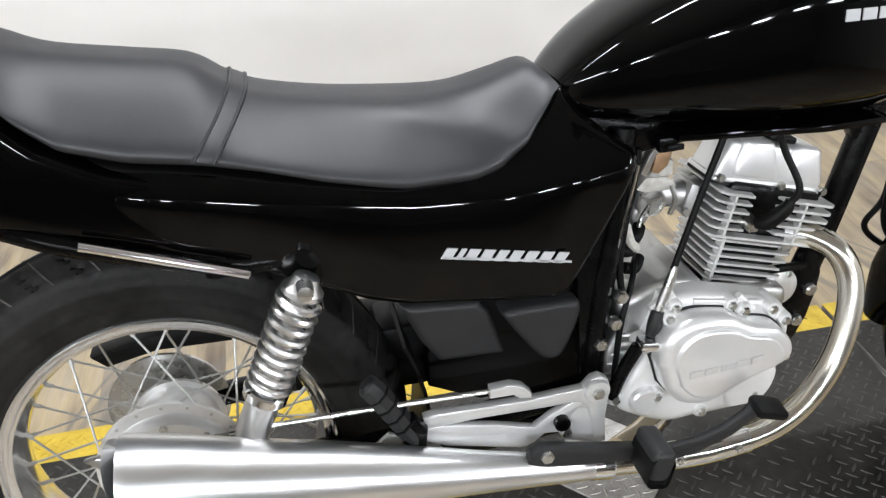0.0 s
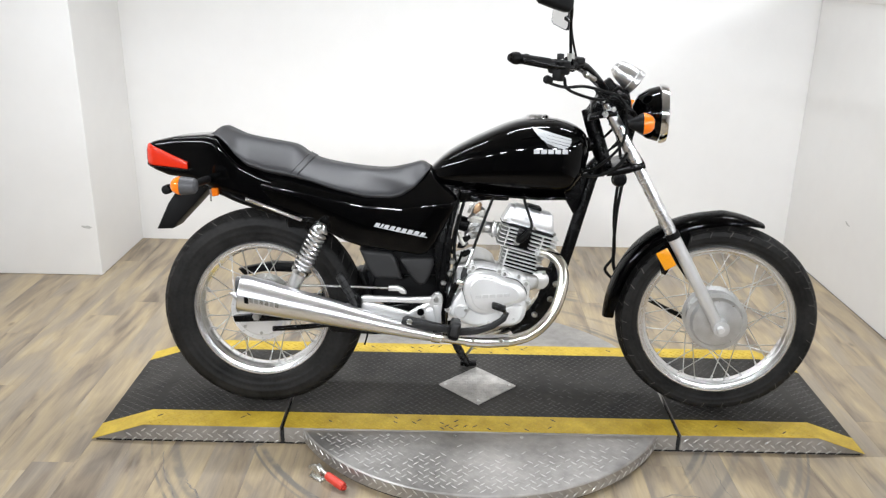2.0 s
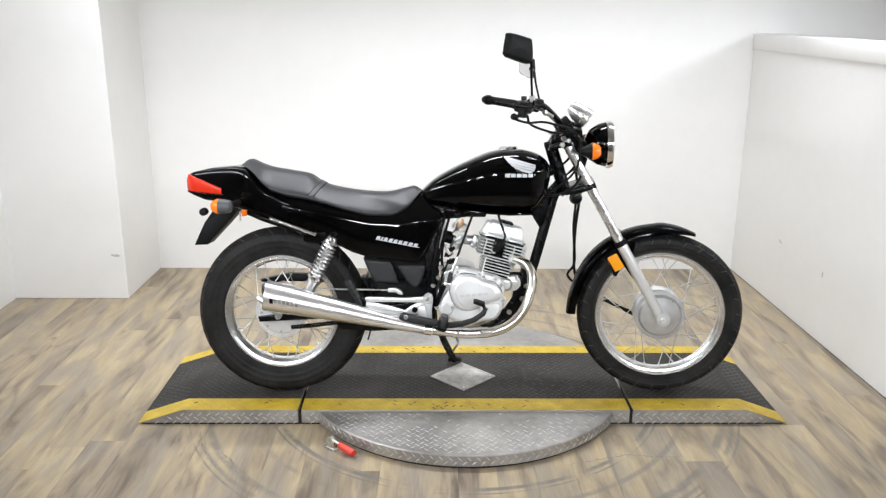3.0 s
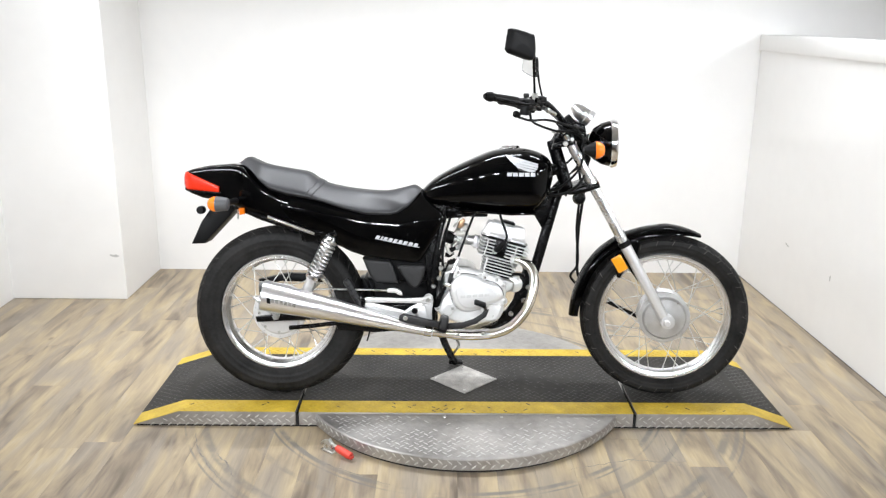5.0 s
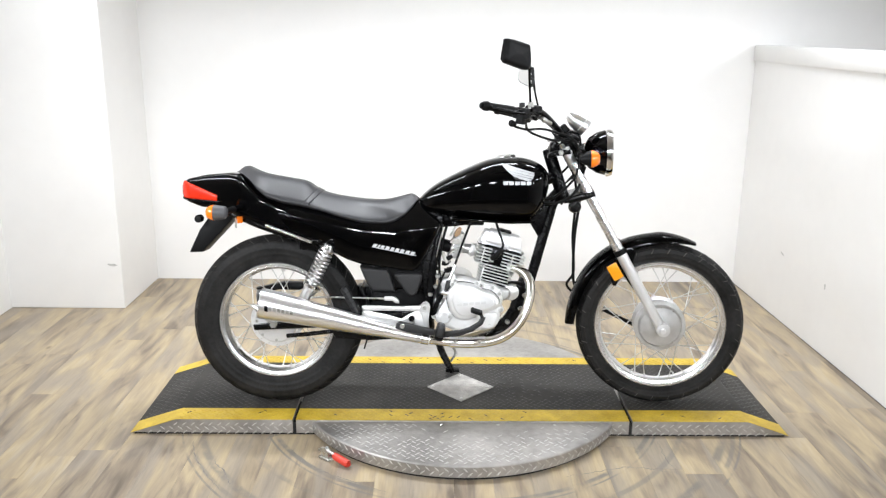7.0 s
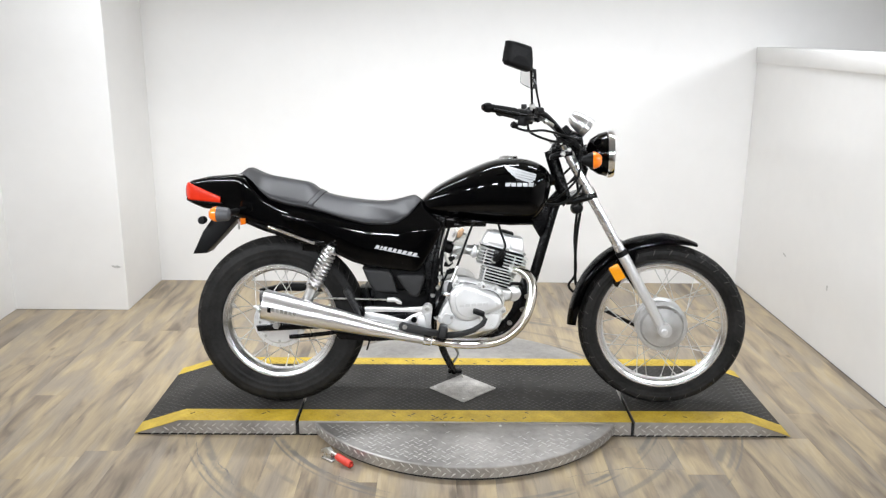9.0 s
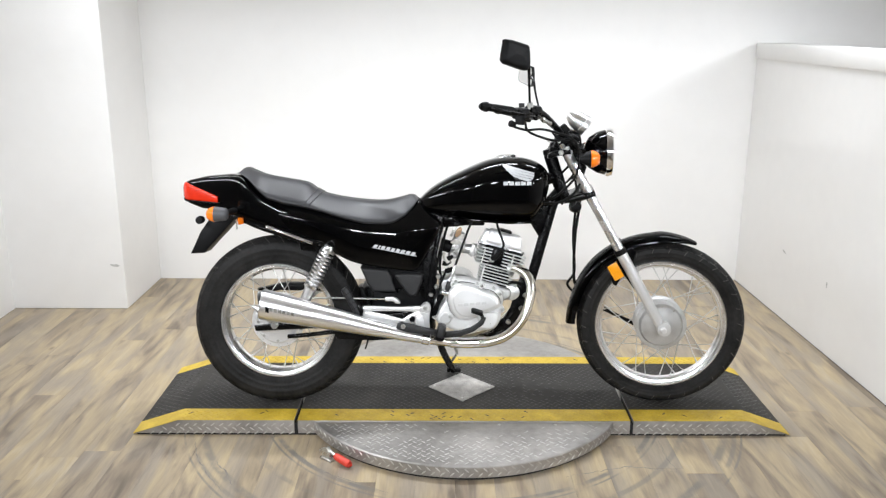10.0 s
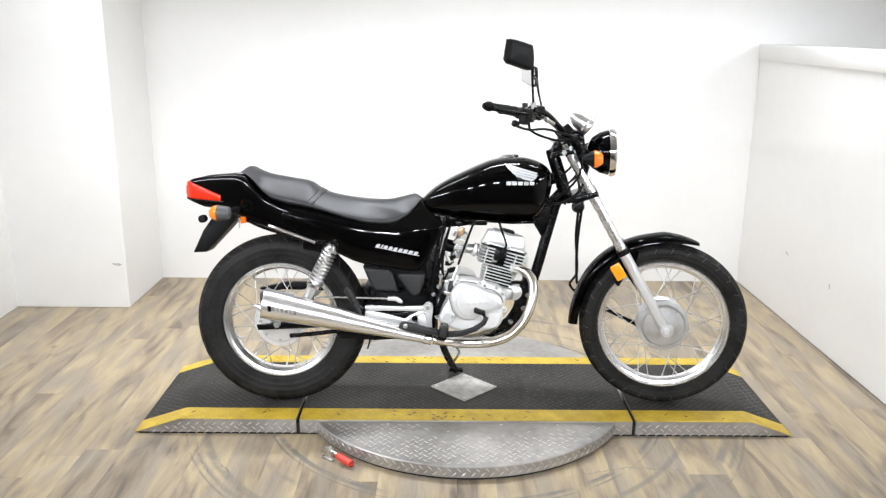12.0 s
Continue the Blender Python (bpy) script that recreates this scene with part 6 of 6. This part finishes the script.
# side stand
stand = part("side_stand", tube([(0.6, 0.07, 0.24), (0.622, 0.14, 0.15), (0.664, 0.238, 0.046)], 0.014, 12), FRAME, bike, "black side stand leg")
part("stand_foot", box(-0.028, 0.028, -0.018, 0.018, -0.006, 0.006, 0.003), FRAME, stand, "flat black stand foot", 35, pose(0.668, 0.242, 0.049, 10, 0, 0))
part("stand_spring", tube([(0.63, 0.06, 0.22), (0.675, 0.1, 0.16), (0.66, 0.18, 0.1)], 0.005, 8), STEEL, stand)

for ob in bike.children:
    if ob.name.split(".")[0] in FRONT:
        ob.matrix_basis = STEER @ ob.matrix_basis


# ---- floor planks ----
def plank_material():
    m = material("plank_wood", (0.5, 0.41, 0.3), 0.42)
    nt = m.node_tree
    p = nt.nodes["Principled BSDF"]
    N, L = nt.nodes.new, nt.links.new
    info, tc, off, add = N("ShaderNodeObjectInfo"), N("ShaderNodeTexCoord"), N("ShaderNodeVectorMath"), N("ShaderNodeVectorMath")
    off.operation, off.inputs[1].default_value = "SCALE", (0, 0, 0)
    comb = N("ShaderNodeCombineXYZ")
    mul = N("ShaderNodeMath")
    mul.operation, mul.inputs[1].default_value = "MULTIPLY", 57.0
    L(info.outputs["Random"], mul.inputs[0])
    for i in range(3):
        L(mul.outputs[0], comb.inputs[i])
    add.operation = "ADD"
    L(tc.outputs["Object"], add.inputs[0])
    L(comb.outputs[0], add.inputs[1])

    def noise_at(sx, sy, scale, detail, dist=0.0):
        mp, n = N("ShaderNodeMapping"), N("ShaderNodeTexNoise")
        mp.inputs["Scale"].default_value = (sx, sy, 1)
        n.inputs["Scale"].default_value, n.inputs["Detail"].default_value, n.inputs["Distortion"].default_value = scale, detail, dist
        L(add.outputs[0], mp.inputs[0])
        L(mp.outputs[0], n.inputs["Vector"])
        return n.outputs["Fac"]

    patch, grain, fine, tone = noise_at(1.0, 0.19, 13.0, 4, 0.9), noise_at(1.0, 0.11, 44.0, 5, 0.5), noise_at(1.0, 0.06, 170.0, 4), noise_at(1.0, 0.2, 8.0, 3, 1.1)
    mixv = N("ShaderNodeMath")
    mixv.operation, mixv.inputs[1].default_value = "MULTIPLY_ADD", 0.24
    L(grain, mixv.inputs[0])
    L(patch, mixv.inputs[2])
    shift = N("ShaderNodeMath")
    shift.operation, shift.inputs[1].default_value = "MULTIPLY_ADD", 0.11
    L(info.outputs["Random"], shift.inputs[0])
    L(mixv.outputs[0], shift.inputs[2])
    ramp = N("ShaderNodeValToRGB")
    e = ramp.color_ramp.elements
    e[0].position, e[0].color = 0.4, (0.135, 0.104, 0.074, 1)
    e[1].position, e[1].color = 0.98, (0.49, 0.41, 0.3, 1)
    for pos, col in ((0.54, (0.25, 0.197, 0.14, 1)), (0.66, (0.375, 0.298, 0.198, 1)), (0.8, (0.475, 0.375, 0.23, 1))):
        k = e.new(pos)
        k.color = col
    L(shift.outputs[0], ramp.inputs[0])
    # greyed, washed-out streaks beside the yellow ones
    grey_at, greyed = N("ShaderNodeMapRange"), N("ShaderNodeMix")
    grey_at.inputs[1].default_value, grey_at.inputs[2].default_value, grey_at.inputs[4].default_value = 0.46, 0.62, 0.62
    greyed.data_type = "RGBA"
    greyed.inputs[7].default_value = (0.31, 0.268, 0.218, 1)
    L(tone, grey_at.inputs[0])
    L(grey_at.outputs[0], greyed.inputs[0])
    L(ramp.outputs[0], greyed.inputs[6])
    # small dark knots
    knot, knot_at, knotted = N("ShaderNodeTexVoronoi"), N("ShaderNodeMapRange"), N("ShaderNodeMix")
    kmap = N("ShaderNodeMapping")
    kmap.inputs["Scale"].default_value = (1.0, 0.5, 1.0)
    knot.inputs["Scale"].default_value = 5.5
    L(add.outputs[0], kmap.inputs[0])
    L(kmap.outputs[0], knot.inputs["Vector"])
    knot_at.inputs[1].default_value, knot_at.inputs[2].default_value, knot_at.inputs[3].default_value, knot_at.inputs[4].default_value = 0.03, 0.075, 0.6, 0.0
    L(knot.outputs["Distance"], knot_at.inputs[0])
    knotted.data_type = "RGBA"
    knotted.inputs[7].default_value = (0.13, 0.1, 0.075, 1)
    L(knot_at.outputs[0], knotted.inputs[0])
    L(greyed.outputs[2], knotted.inputs[6])
    dark = N("ShaderNodeMix")
    dark.data_type, dark.blend_type = "RGBA", "MULTIPLY"
    dark.inputs[0].default_value = 0.32
    L(knotted.outputs[2], dark.inputs[6])
    L(fine, dark.inputs[7])
    # grey scuffed rings left on the floor by the turning platform
    geo, sub, ln = N("ShaderNodeNewGeometry"), N("ShaderNodeVectorMath"), N("ShaderNodeVectorMath")
    sub.operation, ln.operation = "SUBTRACT", "LENGTH"
    sub.inputs[1].default_value = (DX, DY, 0)
    L(geo.outputs["Position"], sub.inputs[0])
    L(sub.outputs[0], ln.inputs[0])
    wob = N("ShaderNodeTexNoise")
    wob.inputs["Scale"].default_value, wob.inputs["Detail"].default_value = 7.0, 4
    L(geo.outputs["Position"], wob.inputs["Vector"])
    last = dark.outputs[2]
    for radius, half, strength in SCUFFS:
        d = N("ShaderNodeMath")
        d.operation, d.inputs[1].default_value = "SUBTRACT", radius
        L(ln.outputs[1], d.inputs[0])
        ab = N("ShaderNodeMath")
        ab.operation = "ABSOLUTE"
        L(d.outputs[0], ab.inputs[0])
        mr = N("ShaderNodeMapRange")
        mr.interpolation_type = "SMOOTHSTEP"
        mr.inputs[1].default_value, mr.inputs[2].default_value = half, half * 0.3
        mr.inputs[3].default_value, mr.inputs[4].default_value = 0.0, strength
        L(ab.outputs[0], mr.inputs[0])
        times = N("ShaderNodeMath")
        times.operation = "MULTIPLY"
        L(mr.outputs[0], times.inputs[0])
        wr = N("ShaderNodeMapRange")
        wr.inputs[1].default_value, wr.inputs[2].default_value = 0.4, 0.56
        L(wob.outputs["Fac"], wr.inputs[0])
        L(wr.outputs[0], times.inputs[1])
        mx = N("ShaderNodeMix")
        mx.data_type = "RGBA"
        L(times.outputs[0], mx.inputs[0])
        L(last, mx.inputs[6])
        mx.inputs[7].default_value = (0.15, 0.14, 0.125, 1)
        last = mx.outputs[2]
    L(last, p.inputs["Base Color"])
    bm_node = N("ShaderNodeBump")
    bm_node.inputs["Strength"].default_value, bm_node.inputs["Distance"].default_value = 0.25, 0.0012
    L(grain, bm_node.inputs["Height"])
    L(bm_node.outputs[0], p.inputs["Normal"])
    rr = N("ShaderNodeMapRange")
    rr.inputs[3].default_value, rr.inputs[4].default_value = 0.34, 0.56
    L(patch, rr.inputs[0])
    L(rr.outputs[0], p.inputs["Roughness"])
    return m


SCUFFS = ((0.727, 0.014, 0.9), (0.752, 0.006, 0.8), (0.835, 0.016, 0.6), (0.975, 0.022, 0.75), (1.015, 0.012, 0.6), (1.04, 0.006, 0.75))
PLANK = plank_material()
PLANK_W, PLANK_L = 0.127, 1.22
floor = structure("floor", box(LEFT_X - 0.2, ROOM_X + 0.1, ROOM_FRONT - 0.1, BACK_Y + 0.1, -0.06, -0.009), DARKGAP, "pale brown mottled wood-look plank floor", "floor")
plank_mesh = {}
rng = random.Random(4)
row = 0
x = LEFT_X - 0.06
while x < ROOM_X:
    wide = min(PLANK_W, ROOM_X + 0.05 - x)
    y = ROOM_FRONT - rng.random() * PLANK_L
    while y < BACK_Y + 0.02:
        y0, y1 = max(y, ROOM_FRONT - 0.05), min(y + PLANK_L, BACK_Y + 0.05)
        if y1 - y0 > 0.03:
            key = (round(y1 - y0, 3), round(wide, 3))
            if key not in plank_mesh:
                plank_mesh[key] = link_mesh("plank", box(0.0001, wide - 0.0001, 0.0001, key[0] - 0.0001, -0.0085, 0, 0.0004, 1), PLANK, 0)
            ob = new("plank", plank_mesh[key])
            ob.parent = floor
            ob.location = (x, y0, 0)
        y += PLANK_L
    x += PLANK_W


def scratch(points, wide):
    """A thin dark score line in the floor finish, wandering a little."""
    line = spline(points, 7)
    own = bmesh.new()
    pairs = []
    for i, q in enumerate(line):
        d = line[min(i + 1, len(line) - 1)] - line[max(i - 1, 0)]
        n = np.array((-d[1], d[0])) / max(np.linalg.norm(d), 1e-6)
        q = q + n * rng.uniform(-0.004, 0.004)
        h = wide * (0.3 + 0.7 * math.sin(math.pi * (i + 0.5) / len(line))) * rng.uniform(0.5, 1.2) / 2
        pairs.append([own.verts.new((*(q + n * s * h), 0.0005)) for s in (-1, 1)])
    for a, b in zip(pairs, pairs[1:]):
        own.faces.new((a[0], a[1], b[1], b[0]))
    return part("scratch", own, SCORE, floor, "thin dark scratch in the floor finish", 0)


SCORE = material("scored_finish", (0.2, 0.18, 0.155), 0.6, var=0.4, scale=40)
scratch([(1.02, -0.497), (1.127, -0.464), (1.246, -0.433), (1.397, -0.468)], 0.004)
scratch([(1.386, -0.253), (1.383, -0.356), (1.396, -0.482)], 0.003)
scratch([(-0.143, -0.402), (-0.099, -0.464), (-0.054, -0.551)], 0.006)
scratch([(0.099, -0.322), (0.194, -0.439), (0.315, -0.523), (0.447, -0.592)], 0.004)
scratch([(-0.002, -0.255), (0.022, -0.228), (0.046, -0.22)], 0.005)
scratch([(-0.248, -0.266), (-0.216, -0.365), (-0.143, -0.493), (-0.065, -0.601)], 0.004)
